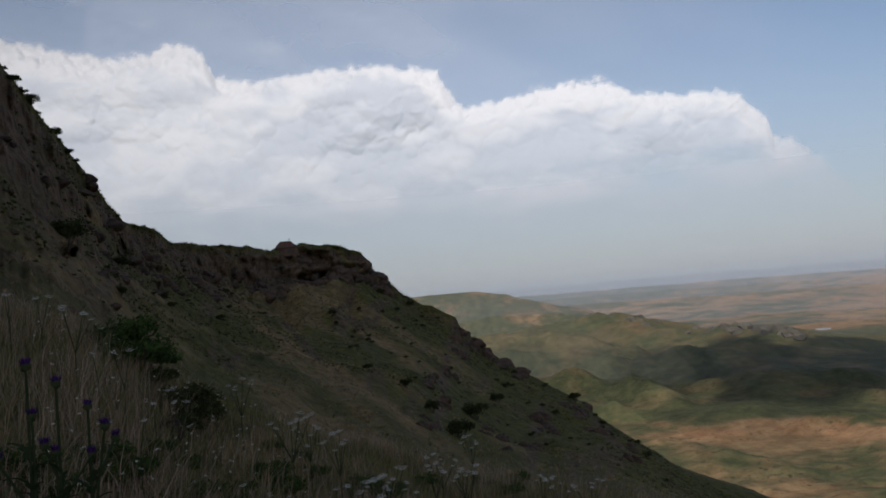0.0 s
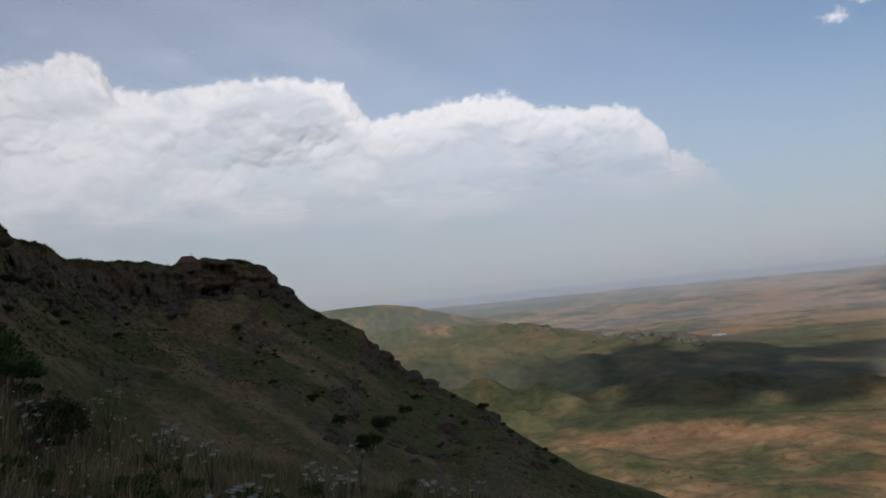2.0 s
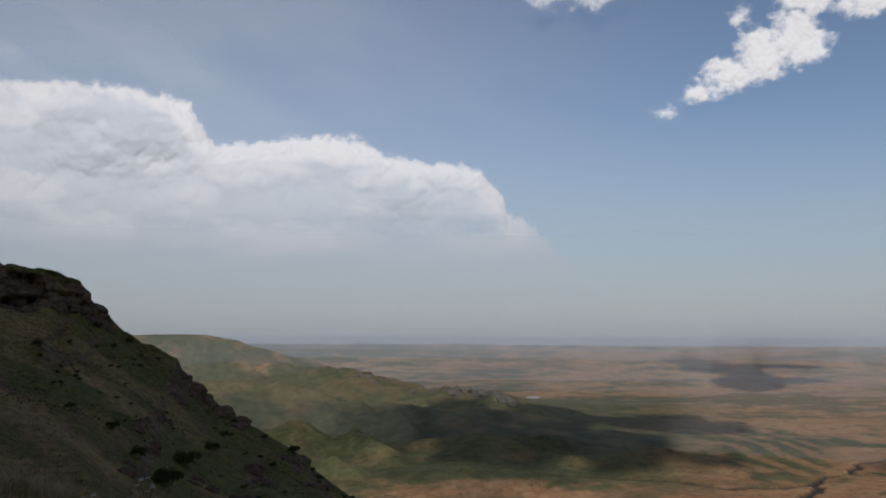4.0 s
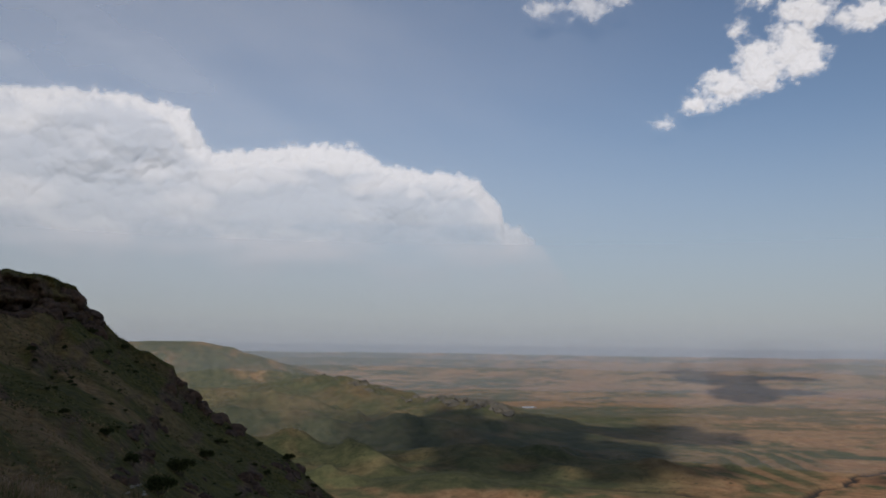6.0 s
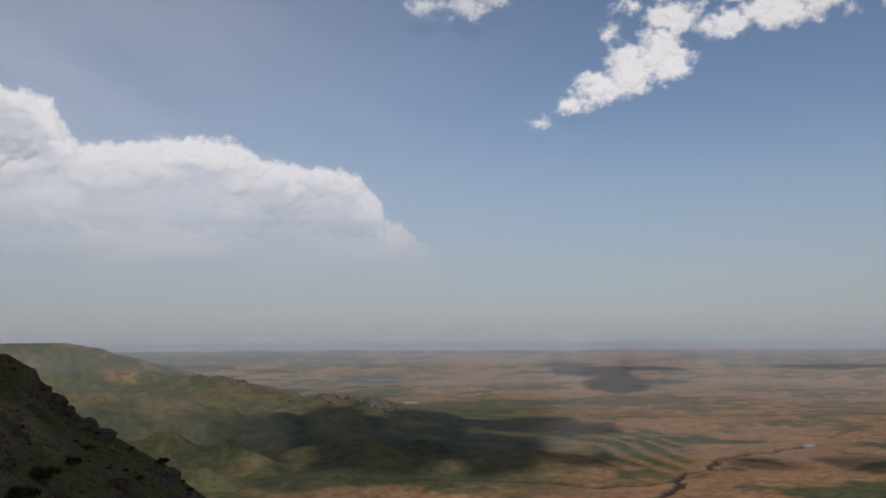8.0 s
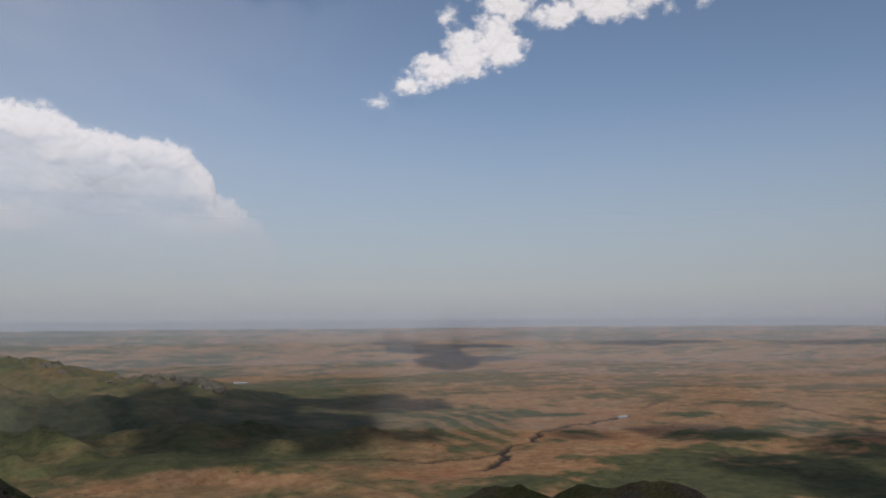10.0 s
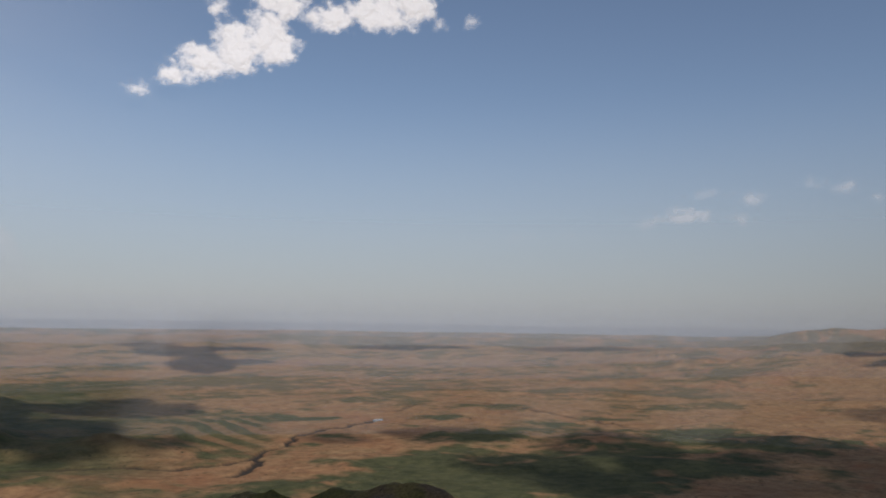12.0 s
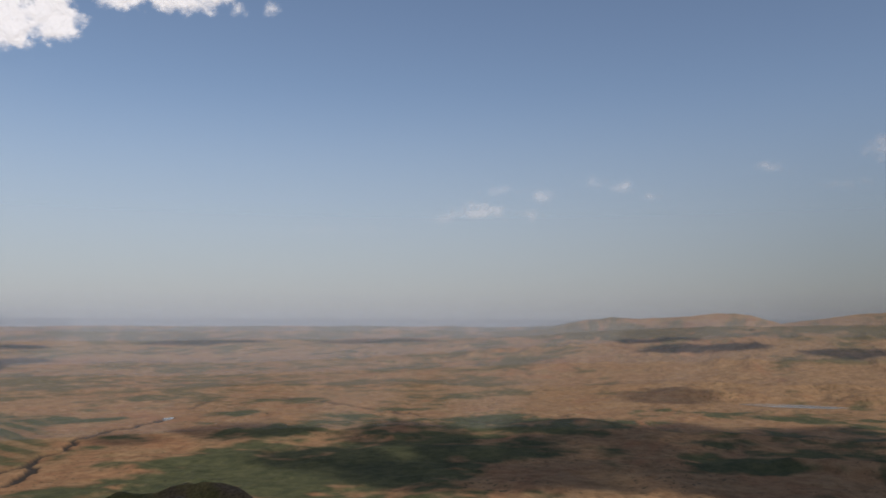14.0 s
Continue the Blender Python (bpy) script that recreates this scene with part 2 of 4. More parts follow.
def base_z(r):
    """The plain: level, then rising slowly to the uplands at the skyline."""
    return np.where(r < 2200, 0.0, EYE_Z + r * np.tan(np.radians(far_el(r))))


def reach(el):
    """How far off the plain is met by a look that many degrees down."""
    r = EYE_Z / np.tan(np.radians(-el))
    return r if r < 2200 else 2200 + (el + 4.677) / 0.00177


def at(az, r):
    return r * math.sin(radians(az)), r * math.cos(radians(az))


def chain(x, y, knots, width):
    """Height of a ridge whose crest runs through knots (az, el, r); width: metres to its foot, per side."""
    best = np.zeros(np.shape(x))
    ks = [(*at(a, r), EYE_Z + r * math.tan(radians(e))) for a, e, r in knots]
    for (x0, y0, z0), (x1, y1, z1) in zip(ks, ks[1:]):
        dx, dy = x1 - x0, y1 - y0
        t = np.clip(((x - x0) * dx + (y - y0) * dy) / (dx * dx + dy * dy), 0, 1)
        d = np.hypot(x - x0 - t * dx, y - y0 - t * dy)
        h = (z0 + t * (z1 - z0)) * np.maximum(0, 1 - step(0, 1, d / width) * 0.55 - 0.45 * np.minimum(d / width, 1))
        best = np.maximum(best, h)
    return best


RIVER = [(24, -9.0), (32.7, -9.2), (36.1, -9.35), (39.1, -9.2), (40.7, -8.82), (41.9, -8.3), (43.9, -7.4), (46.4, -6.86), (48.8, -6.35)]
BROOK = [(49.6, -5.9), (52, -5.3), (55.1, -5.17), (58.1, -5.57), (63.3, -6.26), (69, -6.9), (75, -6.5)]
SPUR = [(39.3, -9.9), (40.9, -9.3), (41.1, -8.9)]


def track(x, y, knots, wiggle):
    best = np.full(np.shape(x), 1e9)
    wx, wy = x + wiggle * fbm(x / 45, y / 45, 3, 31), y + wiggle * fbm(x / 45, y / 45, 3, 41)
    ps = [at(a, reach(e)) for a, e in knots]
    for (x0, y0), (x1, y1) in zip(ps, ps[1:]):
        dx, dy = x1 - x0, y1 - y0
        t = np.clip(((wx - x0) * dx + (wy - y0) * dy) / (dx * dx + dy * dy), 0, 1)
        best = np.minimum(best, np.hypot(wx - x0 - t * dx, wy - y0 - t * dy))
    return best


TRACK = [(79.4, -6.6), (80.2, -7.2), (80.6, -8.0), (80.0, -8.8), (79.0, -10.2)]
PONDS = [(85.8, 91.8, -5.46, -5.27), (48.3, 49.1, -6.45, -6.2), (23.1, 24.1, -4.12, -4.0)]


# Low hills between the far ridge and the plain: crest as bearing, degrees up and metres away; metres to the foot.
FOLDS = [([(-2, -2.9, 1930), (3.9, -2.93, 1900), (6, -3.1, 1880), (8.6, -3.5, 1850), (11, -4.2, 1800)], 150.0),
         ([(0, -4.3, 1600), (5, -4.3, 1590), (9, -4.5, 1580), (11.5, -5.2, 1560)], 110.0),
         ([(11.5, -5.6, 1570), (13.3, -5.05, 1560), (15.4, -4.6, 1550), (17.5, -5.0, 1520), (20, -5.7, 1490), (23, -6.5, 1440), (26, -7.2, 1400)], 150.0),
         ([(5, -6.2, 1330), (8, -5.64, 1320), (10.3, -6.4, 1300)], 110.0),
         ([(10.8, -6.75, 1270), (11.9, -6.27, 1260), (13.2, -7.0, 1210), (14.3, -7.9, 1160)], 62.0),
         ([(8.6, -8.3, 1120), (10.2, -7.95, 1110), (11.8, -8.5, 1090)], 60.0),
         ([(20.6, -7.5, 1330), (24.3, -6.35, 1340), (27, -7.4, 1320)], 90.0),
         ([(28.3, -7.8, 1250), (31.5, -6.9, 1270), (34.6, -7.9, 1240)], 85.0),
         ([(16, -5.0, 1720), (20, -4.7, 1730), (23.5, -5.6, 1680)], 100.0)]
# Low rises on the plain to the east.
RISES = [([(70, -7.1, 1440), (73, -6.75, 1450), (75.7, -6.55, 1460), (78.6, -6.85, 1440), (81, -7.2, 1420)], 75.0),
         ([(81, -9.9, 1060), (84, -9.2, 1085), (88.4, -8.45, 1110), (90.8, -8.3, 1110), (93, -8.4, 1105), (97, -8.6, 1100), (104, -9, 1090)], 62.0),
         ([(60, -8.9, 1130), (64, -8.5, 1160), (69, -8.5, 1165), (72, -8.9, 1140)], 80.0),
         ([(44, -9.1, 1120), (48, -8.75, 1140), (53, -8.8, 1140), (57, -9.2, 1110)], 75.0)]
# Bare hilltops on the eastern skyline.
TOPS = [([(74.6, -0.5, 4330), (76.2, -0.22, 4330), (77.65, -0.08, 4320), (79.4, -0.14, 4320), (81.2, -0.12, 4310), (82.8, 0.02, 4300), (84.2, 0.18, 4300), (85.3, 0.18, 4300), (86.2, 0.06, 4300),
          (87.5, -0.3, 4300)], 330.0), ([(88.6, -0.4, 4320), (90, -0.2, 4310), (91.3, 0.0, 4300), (93.2, 0.22, 4300), (95, 0.3, 4300), (100, 0.3, 4300)], 330.0)]


def plain_height(x, y):
    r, az = np.hypot(x, y), np.degrees(np.arctan2(x, y))
    z = base_z(r)
    roll = step(250, 800, r)
    hilly = step(38, 24, az) * step(-40, -20, az) * step(2600, 1500, r)
    z = z + roll * 3.5 * ridged(x / 75, y / 60, 4, 19) * step(4200, 3000, r) * (1 - 0.5 * hilly)
    z = z + roll * (0.4 + 1.0 * hilly) * (14 * fbm(x / 260, y / 260, 5, 3) + 9 * ridged(x / 170, y / 170, 4, 9)) * step(4700, 2500, r)
    z = z + hilly * roll * (3.2 * ridged(x / 60, y / 44, 4, 14) + 2.5 * puffs(x / 120, y / 120, 3, 16)) + hilly * 8 * step(0.0, 0.6, fbm(x / 420, y / 420, 3, 12)) * roll
    far = step(2600, 3600, r)
    z = z + far * 8 * ridged(x / 700, y / 500, 4, 17) * step(4750, 4300, r)
    bad = step(74, 84, az) * step(1850, 2050, r) * step(4200, 3300, r)
    z = z + bad * (32 * puffs(x / 190, y / 190, 3, 5, 0.4) + 4 * ridged(x / 70, y / 70, 3, 6) - 10)
    ribs = step(0, 0.6, 1 - np.abs(az - 38.7) / 4.0) * step(0, 0.6, 1 - np.abs(r - 1440) / 300)
    z = z + ribs * 3.2 * np.sin((x * 0.95 - y * 0.31) / 7.6 + 1.6 * fbm(x / 120, y / 120, 2, 8))
    rough = 10 * fbm(x / 60, y / 60, 4, 21) + 9 * ridged(x / 130, y / 130, 4, 22) - 6
    ridge = chain(x, y, [(4, -2.9, 2350), (8.9, -2.2, 2250), (10.4, -2.0, 2200), (12.6, -2.5, 2100), (14.5, -3.4, 2000),
                         (18.6, -3.75, 1900), (19.9, -3.8, 1870), (22, -4.75, 1830), (24, -5.3, 1800), (27, -5.75, 1770)], 330.0)
    ridge = ridge + rough * step(4, 40, ridge) + 10 * step(20, 60, ridge) * (puffs(x / 70, y / 70, 2, 33) - 0.6)
    hill = chain(x, y, [(-14, -0.2, 3000), (-2, -0.05, 3000), (2, 0.0, 2980), (3.8, -0.3, 2950), (6.3, -1.2, 2880), (8.5, -2.0, 2820),
                        (10.5, -3.2, 2750)], 460.0)
    hill = hill + (9 * fbm(x / 110, y / 110, 4, 27) + 9 * ridged(x / 140, y / 140, 4, 28) - 4) * step(8, 60, hill) * step(190, 150, hill)
    folds = np.zeros(np.shape(x))
    for knots, width in FOLDS:
        folds = np.maximum(folds, chain(x, y, knots, width))
    folds = folds + step(4, 30, folds) * (10 * ridged(x / 85, y / 85, 4, 23) + 3.5 * fbm(x / 28, y / 28, 4, 29) - 4)
    hump = chain(x, y, [(13, -9.4, 1040), (16, -8.7, 1070), (19, -8.3, 1090), (22.5, -8.5, 1100), (26, -9.2, 1090), (29, -9.9, 1080)], 120.0)
    rises = np.zeros(np.shape(x))
    for knots, width in RISES:
        rises = np.maximum(rises, chain(x, y, knots, width))
    rises = rises + step(2, 12, rises) * 2.5 * fbm(x / 30, y / 30, 4, 53)
    tops = np.maximum(chain(x, y, *TOPS[0]), chain(x, y, *TOPS[1]))
    tops = tops + step(60, 150, tops) * 5 * fbm(x / 90, y / 90, 4, 54)
    east = chain(x, y, [(62, -2.4, 3700), (68, -1.7, 3650), (73, -1.25, 3600), (77, -0.95, 3560), (80, -0.8, 3540), (83.4, -0.6, 3520), (87.6, -0.55, 3480),
                        (92.3, -0.45, 3480), (96.6, -0.45, 3480), (110, -0.4, 3480)], 1250.0)
    crease = ridged(x / 150 + 0.4 * fbm(x / 60, y / 60, 3, 59), y / 110, 4, 57)
    east = east + step(8, 50, east) * step(185, 120, east) * (10 * crease - 4) + step(120, 170, east) * 5 * fbm(x / 60, y / 60, 3, 58)
    spurs = np.maximum(chain(x, y, [(44, -15, 235), (42, -11.8, 290), (38.6, -11.6, 330), (40.4, -10.8, 325), (42.0, -10.68, 320), (44.6, -11.6, 318)], 120.0),
                       chain(x, y, [(53, -15, 240), (50, -11.4, 290), (46.4, -11.0, 335), (48.0, -10.45, 328), (49.8, -10.28, 322), (52, -10.5, 318), (54.4, -11.7, 312)], 140.0))
    spurs = spurs + step(30, 90, spurs) * 5 * fbm(x / 22, y / 22, 4, 51)
    for h in (ridge, hill, folds, hump, rises, east, tops, spurs):
        z = np.maximum(z, h) + 0.12 * np.minimum(z, h) * (h > 0)
    for a0, a1, e0, e1 in PONDS:
        q = np.hypot((az - (a0 + a1) / 2) / (a1 - a0), (r - (reach(e0) + reach(e1)) / 2) / (reach(e1) - reach(e0)))
        z = base_z(r) + (z - base_z(r)) * step(0.75, 1.6, q)
    d = np.minimum(track(x, y, RIVER, 16), track(x, y, SPUR, 12))
    z = base_z(r) + (z - base_z(r)) * (0.12 + 0.88 * step(15, 130, d))
    z = z - 4.0 * step(10, 4, d) * step(300, 600, r)
    return z - 3 * step(9, 3, track(x, y, BROOK, 26)), d


# Greener (above 0) and barer stretches of the plain: bearing, degrees up, half their extent in both, how much.
PATCHES = [(44.7, -6.3, 2.4, 0.17, 0.9), (50, -9.05, 5.5, 0.32, 0.8), (52.4, -6.2, 1.6, 0.2, 0.6), (19, -8.8, 9, 0.45, 0.8), (63, -9.4, 6, 1.0, 0.25), (74, -7.2, 5.5, 0.4, 0.4),
           (75, -10.4, 6, 0.9, -1.2), (80.5, -8.0, 2.2, 0.8, -0.9), (88, -9.0, 6, 0.6, 0.8), (42.5, -9.6, 4, 0.5, -0.8), (20, -10.1, 8, 0.7, -0.8), (46, -7.6, 2.2, 0.4, 0.5), (54, -7.4, 5, 0.5, 0.6),
           (70, -5.6, 16, 0.7, -0.5), (80, -1.0, 9, 0.35, 0.5), (26, -9.6, 3, 0.35, 0.5), (38, -3.9, 5, 0.3, 0.5), (84, -4.2, 9, 1.2, -0.6), (24, -2.0, 13, 1.3, -0.25)]


def land(az, k_near=235, k_back=24, k_far=500):
    cols = len(az)
    rim_el, rim_r = np.interp(az, RIM[:, 0], RIM[:, 1]), np.interp(az, RIM[:, 0], RIM[:, 2])
    rim_el = rim_el + 0.16 * fbm(az * 1.1, az * 0 + 3, 4, 61)
    u = np.linspace(0, 1, 95)[:, None]
    split = 0.5 * rim_r
    near = np.vstack([0.4 * (split / 0.4) ** u, split + (rim_r - split) * (1 - (1 - np.linspace(0, 1, k_near - 94)[1:, None]) ** 1.7)])
    near[0] = 0.001
    back = rim_r + 170 * np.linspace(0, 1, k_back + 1)[1:, None]
    last = back[-1]
    far = last * (4850 / last) ** np.linspace(0, 1, k_far + 1)[1:, None]
    edge = np.vstack([far[-1:] * 0 + 4950])
    r = np.vstack([near, back, far, edge])
    a = np.radians(az)[None, :] + 0 * r
    x, y = r * np.sin(a), r * np.cos(a)
    s = r / rim_r
    brow_el = np.interp(az, BROW[:, 0], BROW[:, 1]) + 0.25 * fbm(az / 3, az * 0, 3, 66)
    brow_r = 8.5 + 2.5 * step(-15, 0, az)
    soft_el = np.convolve(np.pad(rim_el, 24, mode="edge"), np.ones(49) / 49, "valid")
    k = np.clip((r - 32) / (rim_r - 32), 0, 1)
    top_el = soft_el + (rim_el - soft_el) * step(0.75, 1.0, k)
    dip = np.sin(np.pi * np.clip((r - brow_r) / (32 - brow_r), 0, 1))
    face_el = brow_el - 0.9 + (top_el - brow_el + 0.9) * k ** 0.92
    el = np.where(r < 32, brow_el - 0.9 * step(brow_r, 32, r) - 3.5 * dip, face_el)
    hill = EYE_Z + np.where(r < brow_r, -1.6 + (brow_r * np.tan(np.radians(brow_el)) + 1.6) * r / brow_r, r * np.tan(np.radians(el)))
    # A rock band stands under the rim; gullies run straight down the hillside.
    band = step(-60, -40, az) * step(0.8, -8, az) * 1.0 + 0.35 * step(-3, 0.2, az) * step(5.5, 1.5, az)
    drop = (0.050 * rim_r * band)[None, :] * (1 + 0.5 * fbm(az / 1.6, az * 0, 3, 64))[None, :]
    hill = hill - 0.4 * drop * step(0.5, 0.90, s) * step(0.998, 0.965, s)
    grow = np.clip(r / 90, 0, 1) * step(26, 45, r) * step(1.0, 0.95, s)
    e0 = np.degrees(np.arctan2(hill - EYE_Z, r))
    lines = (e0 + 0.72 * az[None, :]) + 0.5 * fbm(x / 25, y / 25, 3, 73)
    gully = ridged(lines / 2.6, (az[None, :] - e0) / 11, 4, 71)
    hill = hill + grow * (1.7 * gully - 1.2 + 0.9 * fbm(x / 7, y / 7, 4, 75) * step(0.2, 0.6, s))
    hill = hill + np.clip(r / 12, 0.1, 1) * 0.10 * fbm(x / 1.1, y / 1.1, 4, 77) * step(40, 20, r)
    plain, d = plain_height(x, y)
    fall = step(0, 1, (r - rim_r) / 170)
    over = EYE_Z + rim_r * np.tan(np.radians(rim_el)) - np.where(az < -6, 0.10, 0.5)[None, :] * (r - rim_r) * step(-0.02, 0.2, fall)
    z = np.where(s <= 1.0001, hill, over * (1 - fall) + plain * fall)
    z = np.where((r > rim_r), np.maximum(z, plain * step(0, 0.2, fall)), z)
    z[-1] -= 60
    # Rock faces stand in and out.
    foot = np.interp(az, (-19, -11, -7, -5, 0), (0.78, 0.87, 0.93, 0.955, 0.965))[None, :]
    face = band[None, :] * step(0, 1, (s - foot) / (0.985 - foot) * 2.5) * step(1.03, 0.985, s)
    face = np.maximum(face, 0.75 * step(-18, -22, az)[None, :] * step(-60, -40, az)[None, :] * step(0.4, 0.62, s) * step(1.03, 0.985, s))
    bed = z + 0.8 * fbm(x / 20, y / 20, 3, 87)
    push = face * rim_r * (0.034 * puffs(az[None, :] / 1.1 + 0.3 * fbm(x / 9, y / 9, 3, 83), bed / 5.5, 3, 81) + 0.022 * fbm(az[None, :] / 0.4 + 0 * r, bed / 2.2, 4, 85)
                           + 0.010 * value(bed / 1.1, az[None, :] / 3 + 0 * r, 86) - 0.02)
    for ca, ce, wa, we in ((-9.35, 1.75, 0.75, 0.45), (-8.4, 2.0, 0.3, 0.3), (-20.8, 4.6, 0.32, 0.7), (-24.0, 4.6, 0.6, 0.35)):
        e = np.degrees(np.arctan2(z - EYE_Z, r))
        push = push + 7 * step(1.0, 0.55, np.hypot((az[None, :] - ca) / wa, (e - ce) / we) + 0.45 * fbm(az[None, :] / 0.35 + 0 * r, e / 0.3, 3, 89)) * (s > 0.5) * (s < 1.0)
    x, y = x + push * np.sin(a), y + push * np.cos(a)
    # What covers the land.
    rows = np.gradient(z, axis=0) / np.maximum(np.gradient(r, axis=0), 0.02)
    on_hill = (s < 1.06).astype(float)
    spots = fbm(x / 14, y / 14, 4, 91)
    steep = step(0.25, 0.7, rows)
    streak = fbm(lines / 1.5, (az[None, :] - e0) / 14, 4, 97) + 0.35 * fbm(x / 8, y / 8, 3, 98)
    lip = step(0.996, 0.984, s)
    ledge = step(0.30, 0.5, fbm(lines / 2.2 + 4, (az[None, :] - e0) / 2.0, 4, 95)) * step(34, 70, r) * 0.75
    left = step(-19, -23, az)[None, :] * step(30, 50, r) * 0.7
    seam = np.zeros(r.shape)
    for a0, b0, a1, b1, w in ((0.6, -2.0, -0.5, -4.6, 0.5), (-0.5, -4.6, -1.2, -7.6, 0.45), (5.6, -7.8, 4.7, -10.6, 0.4), (-5, 2.0, -7.5, -0.5, 0.4), (9.4, -9.2, 10.8, -11.5, 0.35), (-12, 0.5, -9, -3, 0.35)):
        t = np.clip(((az[None, :] - a0) * (a1 - a0) + (e0 - b0) * (b1 - b0)) / ((a1 - a0) ** 2 + (b1 - b0) ** 2), 0, 1)
        q = np.hypot(az[None, :] - a0 - t * (a1 - a0), e0 - b0 - t * (b1 - b0)) + 0.5 * fbm(x / 9, y / 9, 4, 99)
        seam = np.maximum(seam, step(w, 0.3 * w, q) * (r > 40))
    path = np.zeros(r.shape)
    for a0, b0, a1, b1, w in ((-8.6, 0.8, -6.5, -1.27, 0.4), (-6.5, -1.27, -4.4, -2.8, 0.45), (-15.4, 1.6, -13.8, 0.5, 0.55), (-13.8, 0.5, -10.7, -2.5, 0.6), (-10.7, -2.5, -7.2, -5.1, 0.7),
                              (-7.2, -5.1, -2.9, -8.2, 0.7), (-2.9, -8.2, 1.5, -11.2, 0.6)):
        t = np.clip(((az[None, :] - a0) * (a1 - a0) + (e0 - b0) * (b1 - b0)) / ((a1 - a0) ** 2 + (b1 - b0) ** 2), 0, 1)
        q = np.hypot(az[None, :] - a0 - t * (a1 - a0), e0 - b0 - t * (b1 - b0)) + 0.3 * fbm(x / 9, y / 9, 4, 103)
        path = np.maximum(path, step(w, 0.25 * w, q) * (r > 36))
    ledge = np.maximum(ledge, 0.9 * seam)
    rock = on_hill * lip * np.clip(np.maximum(face, left) * step(-0.35, 0.35, spots + 0.5 * fbm(x / 4, y / 4, 3, 92) + 0.45 * steep) + ledge, 0, 1)
    dry = on_hill * lip * np.clip(step(0.0, 0.34, streak) * 0.8 * step(2, -9, az + 1.1 * e0) + 0.6 * path + 0.5 * step(20, 8, r), 0, 1)
    turf = on_hill
    g = 0.65 * fbm(x / 330, y / 240, 4, 101) + 0.75 * fbm(x / 120, y / 90, 5, 107) + 0.5 * fbm(x / 42, y / 42, 4, 109) + 0.35 * fbm(x / 20, y / 20, 3, 110)
    bias = 0.5 * step(95, 150, z) * step(2600, 2900, r) * step(4050, 3900, r) * step(55, 70, az)[None, :] + 0.17 * step(38, 46, az)[None, :] * step(1500, 1700, r) + 0.34 * step(36, 12, az)[None, :] - 0.14 + 0.3 * step(1750, 1150, r) * step(34, 40, az)[None, :] * (1 - 0.7 * step(60, 76, az)[None, :]) + 0.22 * step(1500, 900, r) + 0.25 * step(34, 24, az)[None, :] * step(1250, 1050, r) + 0.1 * step(3300, 4400, r) + 0.4 * step(14, 8, az)[None, :] * step(2300, 2600, r) * step(3300, 3100, r) - 0.3 * step(74, 84, az)[None, :] * step(1750, 1900, r) - 0.22 * step(62, 76, az)[None, :] * step(1150, 1000, r)
    patch = np.zeros(r.shape)
    ground_el = np.degrees(np.arctan2(z - EYE_Z, r))
    wobble = fbm(x / 70, y / 70, 4, 161)
    for ca, ce, wa, we, amount in PATCHES:
        q = np.hypot((az[None, :] - ca) / wa, (ground_el - ce) / we) + 0.9 * wobble
        patch = patch + amount * step(1.45, 0.3, q)
    wet = step(170, 30, d + 60 * fbm(x / 60, y / 60, 3, 129)) * (r > 500)
    wash = step(0.62, 0.92, ridged(x / 210 + 0.3 * fbm(x / 90, y / 90, 3, 115), y / 170, 2, 117)) * step(36, 46, az)[None, :]
    lush = step(38, 30, az)[None, :]
    green = step(-0.20 - 0.25 * lush, 0.30 + 0.25 * lush, g * 0.85 + bias - 0.45 * wet - 0.4 * wash + patch)
    green = green * (1 - 0.28 * step(1600, 2200, r) * (1 - lush))
    green = np.maximum(green, (0.9 + 0.35 * fbm(x / 60, y / 60, 4, 111)) * lush * step(2700, 2300, r) * (0.35 + 0.65 * step(980, 1120, r)) * step(-0.6, -0.1, patch)) * (1 - on_hill)
    strips = step(0, 0.6, 1 - np.abs(az - 38.7) / 4.2)[None, :] * step(0, 0.6, 1 - np.abs(r - 1440) / 310)
    stripe = step(-0.6, 0.4, np.sin((x * 0.95 - y * 0.31) / 7.6 + 1.6 * fbm(x / 120, y / 120, 2, 8)))
    green = green * (1 - 0.9 * strips) + 0.9 * strips * (0.3 + 0.7 * stripe)
    red = np.clip(0.48 + 0.8 * fbm(x / 500, y / 380, 4, 113) + 0.8 * wet + 0.6 * wash, 0, 1) * step(105, 80, az)[None, :]
    crag = step(0.05, 0.4, fbm(x / 40, y / 40, 4, 119)) * step(15, 60, z) * step(1650, 1750, r) * step(2350, 2250, r) * ((az > 3) & (az < 25))[None, :]
    knob = (z > 60) * (r > 270) * (r < 420) * step(0.1, 0.3, fbm(x / 16, y / 16, 3, 121))
    rock = np.maximum(rock, np.maximum(0.25 * crag * (1 - on_hill), knob * 0.8 * (1 - on_hill)))
    near_spur = ((r < 520) & (s > 1.0)).astype(float)
    turf = np.maximum(turf, near_spur)
    dry = np.maximum(dry, 0.45 * near_spur * step(-0.3, 0.3, fbm(x / 12, y / 12, 4, 123)))
    channel = np.maximum(step(9, 5, d), 0.6 * step(10, 4, track(x, y, BROOK, 26))) * (r > 500)
    ruts = step(12, 4, track(x, y, TRACK, 14)) * (r > 500)
    green, red = green * (1 - ruts), np.maximum(red, ruts)
    co = np.stack([x, y, z], -1).reshape(-1, 3)
    co = np.vstack([co, [[0, 0, EYE_Z - 1.6]]])
    quads = grid_faces(r.shape[0], cols, True)[:, ::-1]
